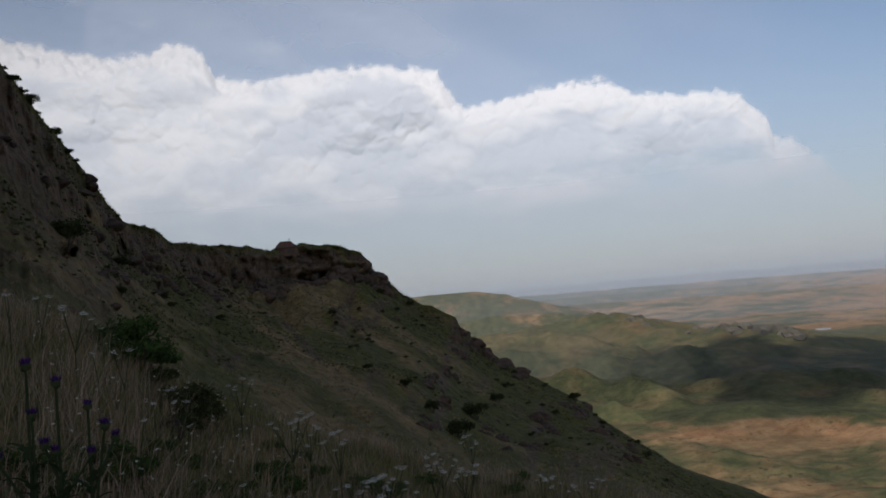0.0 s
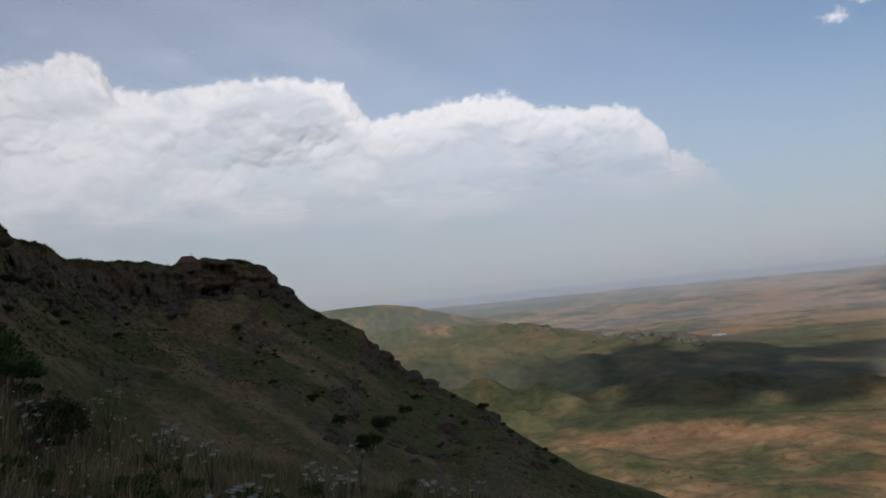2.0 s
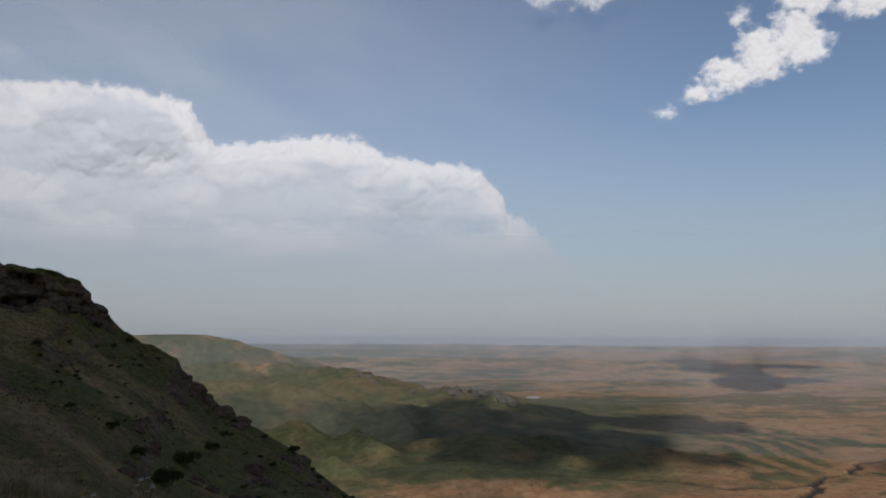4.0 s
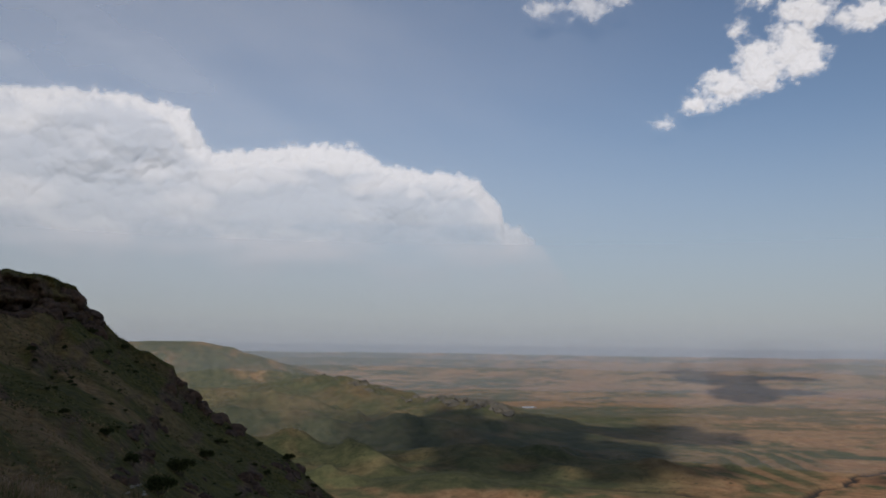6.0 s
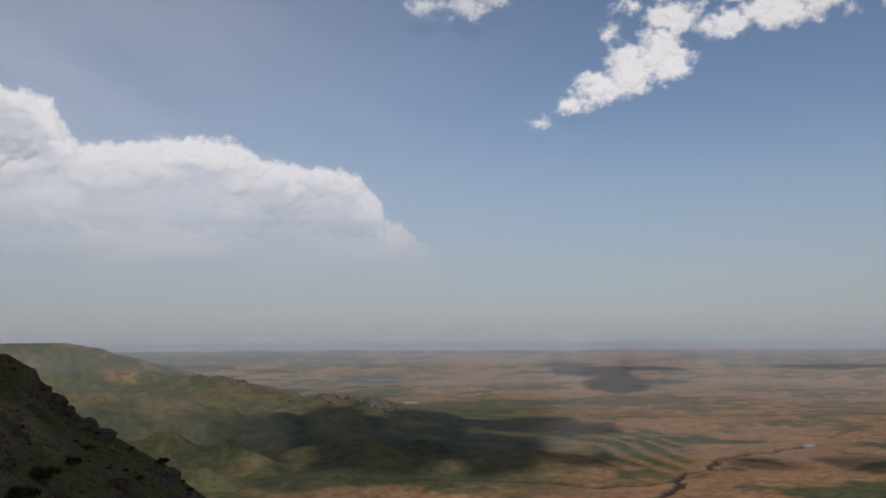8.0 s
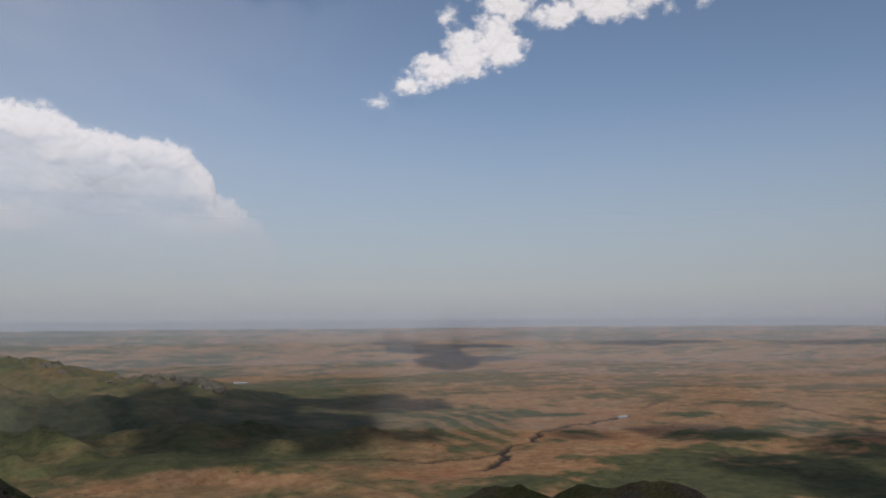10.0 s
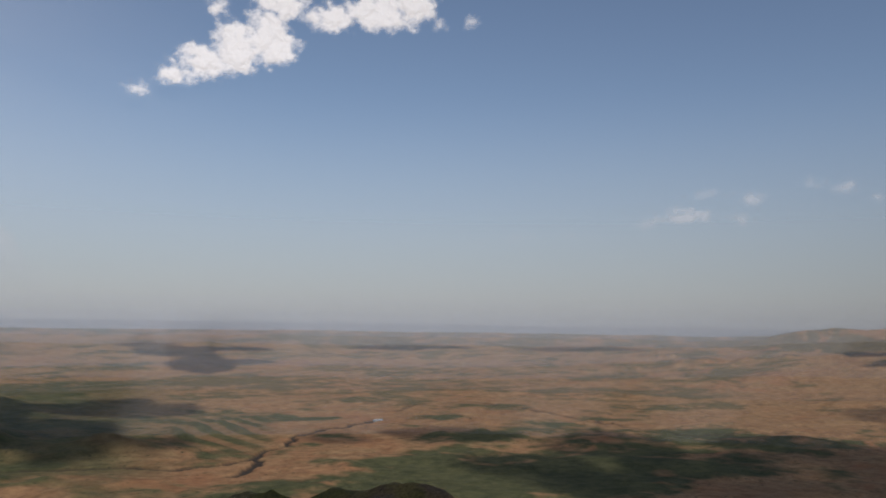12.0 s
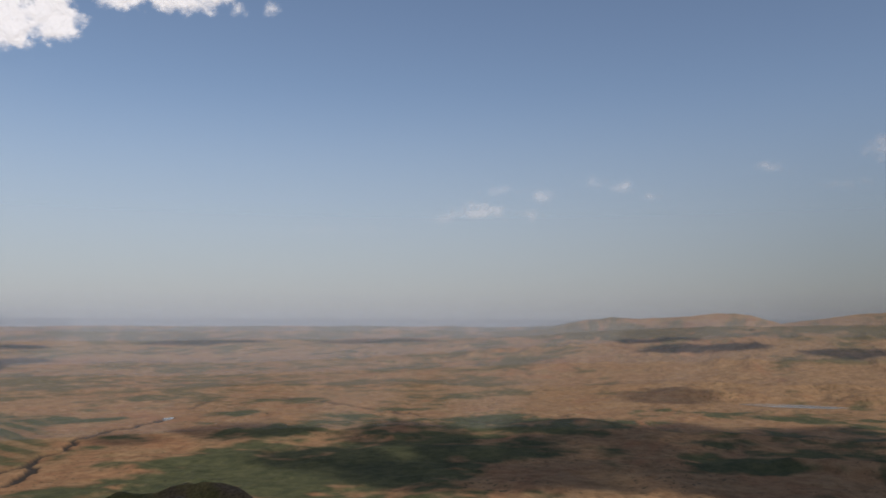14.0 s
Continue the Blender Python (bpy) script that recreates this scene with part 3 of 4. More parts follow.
    extra = {k: np.append(v.ravel(), 0) for k, v in dict(rock=rock, dry=dry, turf=turf, green=green, red=red, channel=channel).items()}
    ground = raw("ground", co, quads, GROUND, extra)
    return tagged(ground, "grassy hillside and dry steppe plain with brown soil", "ground", kind="structure"), (x, y, z, az)


AZ = np.concatenate([np.arange(-36, 100, 0.15), np.arange(100, 324, 2.0)])
AZ_WRAP = np.where(AZ > 220, AZ - 360, AZ)
ORDER = np.argsort(AZ_WRAP)
ground, (GX, GY, GZ, GA) = land(AZ_WRAP[ORDER])


def ground_z(x, y):
    """Height of the hillside under a place."""
    az, r = math.degrees(math.atan2(x, y)), math.hypot(x, y)
    j = int(np.argmin(np.abs(GA - az)))
    col = np.hypot(GX[:200, j], GY[:200, j])
    return float(np.interp(r, col, GZ[:200, j]))


# ---- water ----
def pond(az0, az1, el0, el1, label):
    """A sheet of water with an uneven shore."""
    r0, r1 = reach(el0), reach(el1)
    bm = bmesh.new()
    rim = []
    for k in range(36):
        q = 2 * math.pi * k / 36
        wob = 1 + 0.25 * noise.noise((math.cos(q) * 1.5, math.sin(q) * 1.5, az0))
        x, y = at((az0 + az1) / 2 + (az1 - az0) / 2 * math.cos(q) * wob, (r0 + r1) / 2 + (r1 - r0) / 2 * math.sin(q) * wob)
        rim.append((x, y))
    zs = float(np.mean(plain_height(np.array([p[0] for p in rim]), np.array([p[1] for p in rim]))[0])) + 0.5
    lower = [bm.verts.new((x, y, zs - 4)) for x, y in rim]
    upper = [bm.verts.new((x, y, zs)) for x, y in rim]
    bm.faces.new(upper)
    for k in range(36):
        bm.faces.new((lower[k], lower[(k + 1) % 36], upper[(k + 1) % 36], upper[k]))
    return tagged(part("water", bm, WATER), label, "pond", kind="structure")


pond(*PONDS[0], "pale shallow lake at the foot of bare hills")
pond(*PONDS[1], "small pale pool at the head of the stream")
pond(*PONDS[2], "small bright pond far out on the plain")


# ---- sky ----
SCATTER = 0.56


def cloud(name, az0, az1, el0, el1, stepping, depth, field, label, radius=4900.0, group=""):
    """A cloud as a lumpy skin; field(az, el) gives its thickness, above 0 inside, its lumps, its cover and the shade
    put into its normals.
    """
    a, e = np.meshgrid(np.arange(az0, az1, stepping), np.arange(el0, el1, stepping))
    thick, lump, thin, belly_shade = field(a, e)
    keep = step(0.0, 0.55, thick) * thin
    swell = depth * (lump + 0.5 * step(0, 1.6, thick))
    A, E = np.radians(a), np.radians(e)
    way = np.stack([np.sin(A) * np.cos(E), np.cos(A) * np.cos(E), np.sin(E)], -1)
    co = (way * (radius - 0.06 * swell)[..., None] + (0, 0, EYE_Z)).reshape(-1, 3)
    body = way * (radius - swell)[..., None]
    shape = np.cross(np.gradient(body, axis=0), np.gradient(body, axis=1))
    shape = shape / np.linalg.norm(shape, axis=-1, keepdims=True)
    shape = shape * -np.sign((shape * way).sum(-1, keepdims=True))
    # Where the sun stands behind, normals are mirrored so the lumps still look lit.
    behind = step(-0.1, 0.3, way @ np.array(sun_way))[..., None]
    shape = shape - behind * 2 * (shape * way).sum(-1, keepdims=True) * way
    shape = (1 - SCATTER) * shape + SCATTER * np.array(sun_way)
    # Underside shade is put in by tilting normals away from the sun.
    shape = shape + belly_shade[..., None] * (-np.array(sun_way) * 0.12 - np.array((0, 0, 0.3)))
    shape = (shape / np.linalg.norm(shape, axis=-1, keepdims=True)).reshape(-1, 3)
    quads = grid_faces(*a.shape)
    quads = quads[(keep.ravel()[quads] > 0.002).any(1)]
    used, inverse = np.unique(quads, return_inverse=True)
    ob = raw(name, co[used], inverse.reshape(-1, 4), CLOUD, {"cover": keep.ravel()[used], "shape": shape[used]})
    return tagged(ob, label, "cloud", group)


BANK = np.array([(-40, 17.2), (-27, 17.3), (-23.5, 16.6), (-21, 16.5), (-18.2, 16.7), (-17.5, 17.3), (-16, 17.2), (-15, 16.6), (-14.3, 15.1),
                 (-11.8, 14.9), (-9.9, 15.3), (-6, 15.6), (-3.7, 15.7), (0.6, 14.9), (1.1, 13.7), (2.2, 12.4), (4.1, 12.7), (7.7, 13.3), (11.4, 13.3),
                 (13.5, 12.1), (18.2, 11.5), (20.2, 11.1), (21.6, 9.6), (21.9, 8.3), (23.2, 7.7), (25.4, 5.4), (27, 3)])


def bank_field(a, e):
    wa, we = a + 0.5 * fbm(a / 1.6, e / 1.6, 4, 2), e + 0.4 * fbm(a / 1.6, e / 1.6, 4, 6)
    lump = 0.85 * puffs(wa / 4.2, we / 2.6, 3, 3, 0.4) + 0.15 * puffs(wa / 1.3 + 9, we / 1.0, 2, 23, 0.45)
    fluff = puffs(wa / 0.9 + 9, we / 0.8, 3, 23, 0.6)
    top = np.interp(a, BANK[:, 0], BANK[:, 1])
    thick = top - e + 0.8 * (lump - 0.66) + 0.55 * (fluff - 0.6) + 0.25 * fbm(a / 0.4, e / 0.35, 4, 7)
    smooth_az = np.linspace(-42, 30, 721)
    smooth = np.convolve(np.interp(smooth_az, BANK[:, 0], BANK[:, 1]), np.ones(25) / 25, "same")
    deep = np.clip(np.interp(a, smooth_az, smooth) - e, 0, 9)
    # Bright and dense at the crown, thinned to look greyer inside, torn into haze below.
    # Ellipses mark where grey shade is put into the normals.
    heart_shade = np.maximum(step(1.15, 0.2, np.hypot((wa + 4.5) / 8.5, (we - 10.9) / 3.0)), 0.85 * step(1.15, 0.2, np.hypot((wa - 14.5) / 5.0, (we - 8.7) / 2.0)))
    heart_shade = np.maximum(heart_shade, 0.6 * step(1.15, 0.2, np.hypot((wa + 20) / 6.0, (we - 12.0) / 2.8)))
    heart_shade = np.clip(heart_shade * (0.75 + 0.5 * fbm(wa / 4, we / 2.2, 3, 35)), 0, 1)
    crown = step(3.2, 0.6, deep + 2.2 * fbm(wa / 3.2, we / 2.0, 4, 15))
    middle = 0.62 + 0.33 * step(-0.35, 0.45, fbm(wa / 4.5, we / 2.2, 4, 13))
    low = step(3.8, 8.4, e + 2.4 * fbm(a / 5, e / 1.5, 4, 11))
    soft = np.maximum(crown, middle) * (0.30 + 0.70 * low) * step(0.6, 4.0, e)
    lump = 0.85 * lump + 0.13 * fluff - 0.014 * (deep - 0.8) ** 2 * step(8, 3, deep)
    return thick, lump, np.clip(soft, 0, 1), np.clip(heart_shade, 0, 1)


def lumps_field(lumps, rough, seed, veil=1.0):
    def field(a, e):
        best = np.full(a.shape, -9.0)
        wa, we = a + 1.1 * rough * fbm(a / 1.5, e / 1.2, 5, seed + 2, 0.6), e + 0.8 * rough * fbm(a / 1.5, e / 1.2, 5, seed + 6, 0.6)
        for la, le, ra, re in lumps:
            best = np.maximum(best, (1 - np.hypot((wa - la) / ra, (we - le) / re)) * min(ra, re))
        fluff = puffs(wa / (1.5 * rough), we / (1.2 * rough), 4, seed, 0.6)
        lump = 0.8 * puffs(wa / (3.0 * rough), we / (2.4 * rough), 4, seed + 50, 0.5) + 0.1 * fluff
        thick = best + 0.75 * rough * (fluff - 0.6) + 0.65 * rough * fbm(a / (0.9 * rough), e / (0.7 * rough), 4, seed + 5, 0.55)
        return thick * 0.68, lump, veil + 0 * a, 0 * a
    return field


cloud("cloud", -40, 28, 0.6, 18.6, 0.1, 170, bank_field, "long white cumulus bank with grey hazy underside")
cloud("cloud", 31.5, 56, 13.5, 26, 0.06, 110,
      lumps_field([(34.7, 15.7, 1.3, 0.9), (36.6, 16.7, 1.9, 1.2), (38.6, 17.6, 2.0, 1.7), (40.9, 18.5, 2.1, 1.8), (41.6, 20.8, 2.2, 1.3), (37.6, 20.0, 0.9, 0.6),
                   (45.2, 20.0, 2.3, 1.2), (48.2, 20.6, 2.6, 1.3), (50.6, 21.0, 2.2, 1.3), (46, 22.5, 3.0, 1.2), (38.5, 21.6, 1.2, 0.6)], 0.75, 41),
      "bright white ragged cumulus cloud drifting alone")
cloud("cloud", 22, 33, 20, 25, 0.08, 100, lumps_field([(24.6, 22.2, 1.6, 0.7), (27.7, 22.1, 1.9, 1.0), (29.6, 22.6, 1.3, 0.7)], 0.6, 47, 0.7),
      "small torn white cloud high in the sky")
for la, le, ra, re, v in ((32.6, 14.6, 0.9, 0.55, 0.85), (54.6, 19.9, 0.8, 0.5, 0.8), (52.6, 19.8, 0.6, 0.45, 0.8), (-18.6, 18.4, 1.0, 0.4, 0.3),
                          (-22.6, 19.5, 0.8, 0.4, 0.25), (-10.5, 16.8, 1.2, 0.7, 0.1), (7.5, 14.1, 0.4, 0.22, 0.35)):
    cloud("cloud", la - 2.5, la + 2.5, le - 1.6, le + 1.6, 0.06, 40, lumps_field([(la, le, ra, re)], 0.45, int(la * 7) & 255, v),
          "small white cloud scrap in blue sky", group="cloud scraps")
for la, le, ra, re, v in ((66.7, 6.8, 1.1, 0.45, 0.5), (69, 7.1, 2.0, 0.75, 0.6), (72.3, 6.9, 1.1, 0.5, 0.5), (70.4, 8.5, 1.6, 0.4, 0.35), (73.2, 8.2, 0.9, 0.7, 0.5),
                          (76.6, 9.1, 0.9, 0.35, 0.35), (78.5, 8.8, 1.2, 0.55, 0.5), (80.3, 8.0, 0.6, 0.3, 0.5), (87.7, 9.7, 1.2, 0.4, 0.5), (91.8, 8.3, 1.4, 0.3, 0.4),
                          (94.3, 10.4, 1.4, 0.7, 0.6), (57.9, 5.8, 1.4, 0.35, 0.3), (54.9, 5.6, 1.0, 0.35, 0.22), (62, 5.9, 1.2, 0.3, 0.2)):
    cloud("cloud", la - 3, la + 3, le - 1.4, le + 1.4, 0.07, 40, lumps_field([(la, le, ra, re)], 0.5, int(la * 5) & 255, 0.85 * v),
          "faint small cumulus low over the horizon", group="low distant clouds")


# Besides its faint wisps, this sheet is spread wide to lighten the left sky.
def veil_field(a, e):
    wisp = fbm(a / 6 + 0.3 * e, e / 3, 5, 151)
    thin = 0.30 * step(44, -14, a) * step(2.5, 8, e) * (1 + 0.3 * wisp)
    return 9 + 0 * a, 0.3 + 0.1 * wisp, np.clip(thin, 0, 1), 0 * a


cloud("cloud", -48, 46, 2.5, 40, 0.4, 40, veil_field, "thin white veil of high cloud over the hillside", radius=4960.0)


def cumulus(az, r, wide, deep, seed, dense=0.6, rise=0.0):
    """An out-of-view cloud at 2800 m, placed so that its shadow falls at that place."""
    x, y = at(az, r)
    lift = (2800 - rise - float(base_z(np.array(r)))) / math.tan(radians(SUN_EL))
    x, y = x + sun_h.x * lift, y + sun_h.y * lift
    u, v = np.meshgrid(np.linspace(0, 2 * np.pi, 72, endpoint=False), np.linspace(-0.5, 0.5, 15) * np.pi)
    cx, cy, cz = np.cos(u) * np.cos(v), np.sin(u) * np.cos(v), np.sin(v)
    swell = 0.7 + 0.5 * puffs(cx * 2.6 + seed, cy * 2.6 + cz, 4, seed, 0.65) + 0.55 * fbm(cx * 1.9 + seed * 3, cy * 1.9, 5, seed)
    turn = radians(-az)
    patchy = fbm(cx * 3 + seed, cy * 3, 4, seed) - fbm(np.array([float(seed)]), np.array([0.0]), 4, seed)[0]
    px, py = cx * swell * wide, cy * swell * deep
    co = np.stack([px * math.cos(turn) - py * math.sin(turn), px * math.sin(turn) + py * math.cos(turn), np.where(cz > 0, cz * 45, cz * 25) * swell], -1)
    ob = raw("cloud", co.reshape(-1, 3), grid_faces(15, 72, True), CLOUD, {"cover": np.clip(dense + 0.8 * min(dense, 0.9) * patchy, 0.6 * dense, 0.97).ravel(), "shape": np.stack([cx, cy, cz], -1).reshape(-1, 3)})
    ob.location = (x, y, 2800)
    return tagged(ob, "out-of-view cumulus placed to shade the land below", "cloud", "cumulus over the plain")


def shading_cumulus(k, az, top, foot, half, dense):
    """Adds an unseen cloud whose shadow lies on the plain between two heights of view, half its width in degrees to
    each side.
    """
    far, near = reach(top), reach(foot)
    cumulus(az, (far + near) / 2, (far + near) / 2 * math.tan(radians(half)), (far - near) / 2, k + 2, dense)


# Cloud shadows over the low hills, over the far plain, over the eastern plain.
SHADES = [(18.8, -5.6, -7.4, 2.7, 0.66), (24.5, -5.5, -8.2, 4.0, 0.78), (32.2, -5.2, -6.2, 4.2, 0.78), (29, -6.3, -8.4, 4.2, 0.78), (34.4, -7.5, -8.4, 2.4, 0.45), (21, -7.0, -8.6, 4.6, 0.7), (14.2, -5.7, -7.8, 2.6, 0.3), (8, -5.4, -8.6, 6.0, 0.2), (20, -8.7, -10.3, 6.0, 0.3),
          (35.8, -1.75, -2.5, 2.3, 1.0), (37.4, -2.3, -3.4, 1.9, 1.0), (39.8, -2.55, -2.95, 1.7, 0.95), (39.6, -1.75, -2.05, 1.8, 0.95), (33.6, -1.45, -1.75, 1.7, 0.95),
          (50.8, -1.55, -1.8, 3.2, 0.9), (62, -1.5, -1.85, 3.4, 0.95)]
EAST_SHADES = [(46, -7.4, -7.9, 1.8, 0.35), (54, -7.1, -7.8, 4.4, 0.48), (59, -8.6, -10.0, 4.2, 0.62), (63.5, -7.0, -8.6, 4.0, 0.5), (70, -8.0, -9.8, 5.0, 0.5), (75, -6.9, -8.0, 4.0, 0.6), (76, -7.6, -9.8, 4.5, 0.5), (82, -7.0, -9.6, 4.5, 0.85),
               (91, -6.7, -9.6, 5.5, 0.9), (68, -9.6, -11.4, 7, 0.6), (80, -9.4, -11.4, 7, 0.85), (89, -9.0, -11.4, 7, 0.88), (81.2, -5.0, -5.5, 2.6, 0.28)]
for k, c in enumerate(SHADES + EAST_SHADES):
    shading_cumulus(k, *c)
# Unseen clouds that throw shadows on the eastern slopes.
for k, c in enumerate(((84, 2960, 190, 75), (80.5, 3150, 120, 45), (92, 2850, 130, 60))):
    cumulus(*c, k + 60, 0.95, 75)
# Unseen clouds added to darken the hillside and the slopes below it.
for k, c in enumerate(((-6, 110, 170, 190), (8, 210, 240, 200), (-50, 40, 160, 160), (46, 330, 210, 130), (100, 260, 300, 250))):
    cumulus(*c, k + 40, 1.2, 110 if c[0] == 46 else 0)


def haze(radius, weight, top, start=0.12):
    """A see-through grey sheet all round that stands in for haze, thinning upwards."""
    q = np.arange(0, 360, 3.0)
    h = np.concatenate([[-30], np.linspace(0, top, 48)])
    a, z = np.meshgrid(np.radians(q), h)
    co = np.stack([radius * np.sin(a), radius * np.cos(a), z], -1).reshape(-1, 3)
    ob = raw("haze", co, grid_faces(len(h), len(q), True), HAZE, {"cover": weight * (1 - step(start * top, top, z)).ravel()})
    return tagged(ob, "thin grey see-through sheet standing in for haze", "haze", "haze", "stuff")


haze(1400, 0.085, 270)
haze(2300, 0.05, 290, 0.45)
haze(2750, 0.10, 240, 0.5)
haze(3150, 0.13, 240, 0.5)
haze(4000, 0.20, 300, 0.5)
haze(4300, 0.20, 330, 0.5)
haze(4500, 0.76, 1480)


# ---- the hillside's things ----
HILL_ROWS = 235


def column(az):
    j = int(np.argmin(np.abs(GA - az)))
    x, y, z = GX[:HILL_ROWS, j], GY[:HILL_ROWS, j], GZ[:HILL_ROWS, j]
    return np.hypot(x, y), z


def on_hill(az, el, rise=0.0, far=False):
    """Where something that rises so far over the hillside shows at that bearing and height: its foot."""
    r, z = column(az)
    over = EYE_Z + r * math.tan(radians(el)) - z
    if far:
        k = min(int(np.nonzero(over > rise)[0][-1]) + 1, HILL_ROWS - 1)
        return (*at(az, float(r[k])), float(z[k]))
    hit = np.nonzero((over <= rise) & (r > 1.0))[0]
    k = int(hit[0]) if len(hit) else HILL_ROWS - 1
    x, y = at(az, float(r[k]))
    return x, y, float(z[k])


def many_z(x, y):
    """Heights of the hillside under many places."""
    az, r = np.degrees(np.arctan2(x, y)), np.hypot(x, y)
    j = np.clip(np.searchsorted(GA, az), 0, len(GA) - 1)
    out = np.empty(len(x))
    for c in np.unique(j):
        m = j == c
        out[m] = np.interp(r[m], np.hypot(GX[:HILL_ROWS, c], GY[:HILL_ROWS, c]), GZ[:HILL_ROWS, c])
    return out


RNG = np.random.default_rng(5)


def blades(name, count, near, far, tall, wide, mat, label, az0=-44, az1=26, power=0.8, tuft=9, seed=131):
    """Grass as tufts of bent, pointed blades."""
    n = count // tuft
    r = near + (far - near) * RNG.random(n) ** power
    a = np.radians(az0 + (az1 - az0) * RNG.random(n))
    x, y = r * np.sin(a), r * np.cos(a)
    keep = fbm(x / 1.7, y / 1.7, 3, seed) + 0.7 * RNG.random(n) > 0.25
    x, y = x[keep], y[keep]
    x, y = np.repeat(x, tuft), np.repeat(y, tuft)
    x, y = x + RNG.normal(0, 0.07, len(x)), y + RNG.normal(0, 0.07, len(x))
    z = many_z(x, y) - 0.02
    m = len(x)
    h = tall * (0.45 + 0.75 * RNG.random(m))
    turn, bend = RNG.random(m) * 6.283, h * (0.25 + 0.95 * RNG.random(m) ** 1.5)
    w = wide * (0.6 + 0.8 * RNG.random(m))
    sx, sy = np.cos(turn + 1.57) * w, np.sin(turn + 1.57) * w
    bx, by = np.cos(turn) * bend + 0.12 * h, np.sin(turn) * bend
    foot = np.stack([x, y, z], -1)
    side = np.stack([sx, sy, 0 * sx], -1)
    half = foot + np.stack([bx * 0.3, by * 0.3, h * 0.6], -1)
    tip = foot + np.stack([bx, by, h], -1)
    co = np.stack([foot - side, foot + side, half + side * 0.7, half - side * 0.7, tip], 1).reshape(-1, 3)
    f = np.array([(0, 1, 2), (0, 2, 3), (3, 2, 4)])[None] + 5 * np.arange(m)[:, None, None]
    return tagged(raw(name, co, f.reshape(-1, 3), mat, smooth=False), label, "grass", kind="stuff")


def leaf_cloud(centres, radii, leaf, per, rng):
    """Small pointed leaves in uneven clumps: corners and triangles."""
    centres, radii = np.repeat(centres, per, 0), np.repeat(radii, per, 0)
    m = len(centres)
    d = rng.normal(size=(m, 3))
    d /= np.linalg.norm(d, axis=1)[:, None]
    d[:, 2] = np.abs(d[:, 2]) * 1.0 - 0.15
    p = centres + d * radii[:, None] * (0.45 + 0.65 * rng.random(m))[:, None]
    u, v = rng.normal(size=(m, 3)), rng.normal(size=(m, 3))
    size = (leaf * (0.6 + 0.8 * rng.random(m)))[:, None]
    u = u / np.linalg.norm(u, axis=1)[:, None] * size
    v = v / np.linalg.norm(v, axis=1)[:, None] * size * 0.5
    co = np.stack([p - u, p + v, p + u, p - v], 1).reshape(-1, 3)
    return co, np.arange(4 * m).reshape(-1, 4)


def twigs(bm, foot, tip, r0, r1, sides=5):
    """One tapered stick."""
    way = Vector(tip) - Vector(foot)
    turn = way.to_track_quat("Z", "Y").to_matrix()
    rings = []
    for p, r in ((foot, r0), (tip, r1)):
        rings.append([bm.verts.new(Vector(p) + turn @ Vector((r * math.cos(6.283 * k / sides), r * math.sin(6.283 * k / sides), 0))) for k in range(sides)])
    for k in range(sides):
        bm.faces.new((rings[0][k], rings[0][(k + 1) % sides], rings[1][(k + 1) % sides], rings[1][k]))
    bm.faces.new(rings[1])


def bush(seed, mat, label):
    """A low shrub a metre across: forked twigs and a broken crown."""
    rng = np.random.default_rng(seed)
    root = tagged(new("bush"), label, "bush", "bushes on the hillside")
    bm = bmesh.new()
    cs, rs = [], []
    for k in range(9):
        q, s = 6.283 * k / 9 + rng.random(), 0.15 + 0.33 * rng.random()
        tip = (s * math.cos(q), s * math.sin(q), 0.25 + 0.4 * rng.random())
        twigs(bm, (0.02 * math.cos(q), 0.02 * math.sin(q), -0.15), tip, 0.02, 0.006)
        cs.append((tip[0], tip[1], tip[2] * 0.75)), rs.append(0.2 + 0.14 * rng.random())
    part("twig", bm, TWIG, root)
    co, f = leaf_cloud(np.array(cs), np.array(rs), 0.05, 190, rng)
    raw("foliage", co, f, mat, smooth=False, parent=root)
    return root


def rock(seed, label, group="rocks on the hillside", mat=None):
    """A broken block with flat faces and worn edges."""
    rng = random.Random(seed)
    bm = bmesh.new()
    bmesh.ops.create_icosphere(bm, subdivisions=3, radius=1.0)
    cuts = [(Vector((rng.uniform(-1, 1), rng.uniform(-1, 1), rng.uniform(-0.6, 1))).normalized(), rng.uniform(0.45, 0.8)) for _ in range(11)]
    for v in bm.verts:
        for n, d in cuts:
            over = v.co.dot(n) - d
            if over > 0:
                v.co -= n * over * 0.92
        v.co *= 1 + 0.10 * noise.noise(v.co * 2.3 + Vector((seed, 0, 0))) + 0.05 * noise.noise(v.co * 6)
    return tagged(part("rock", bm, mat or ROCK), label, "rock", group)


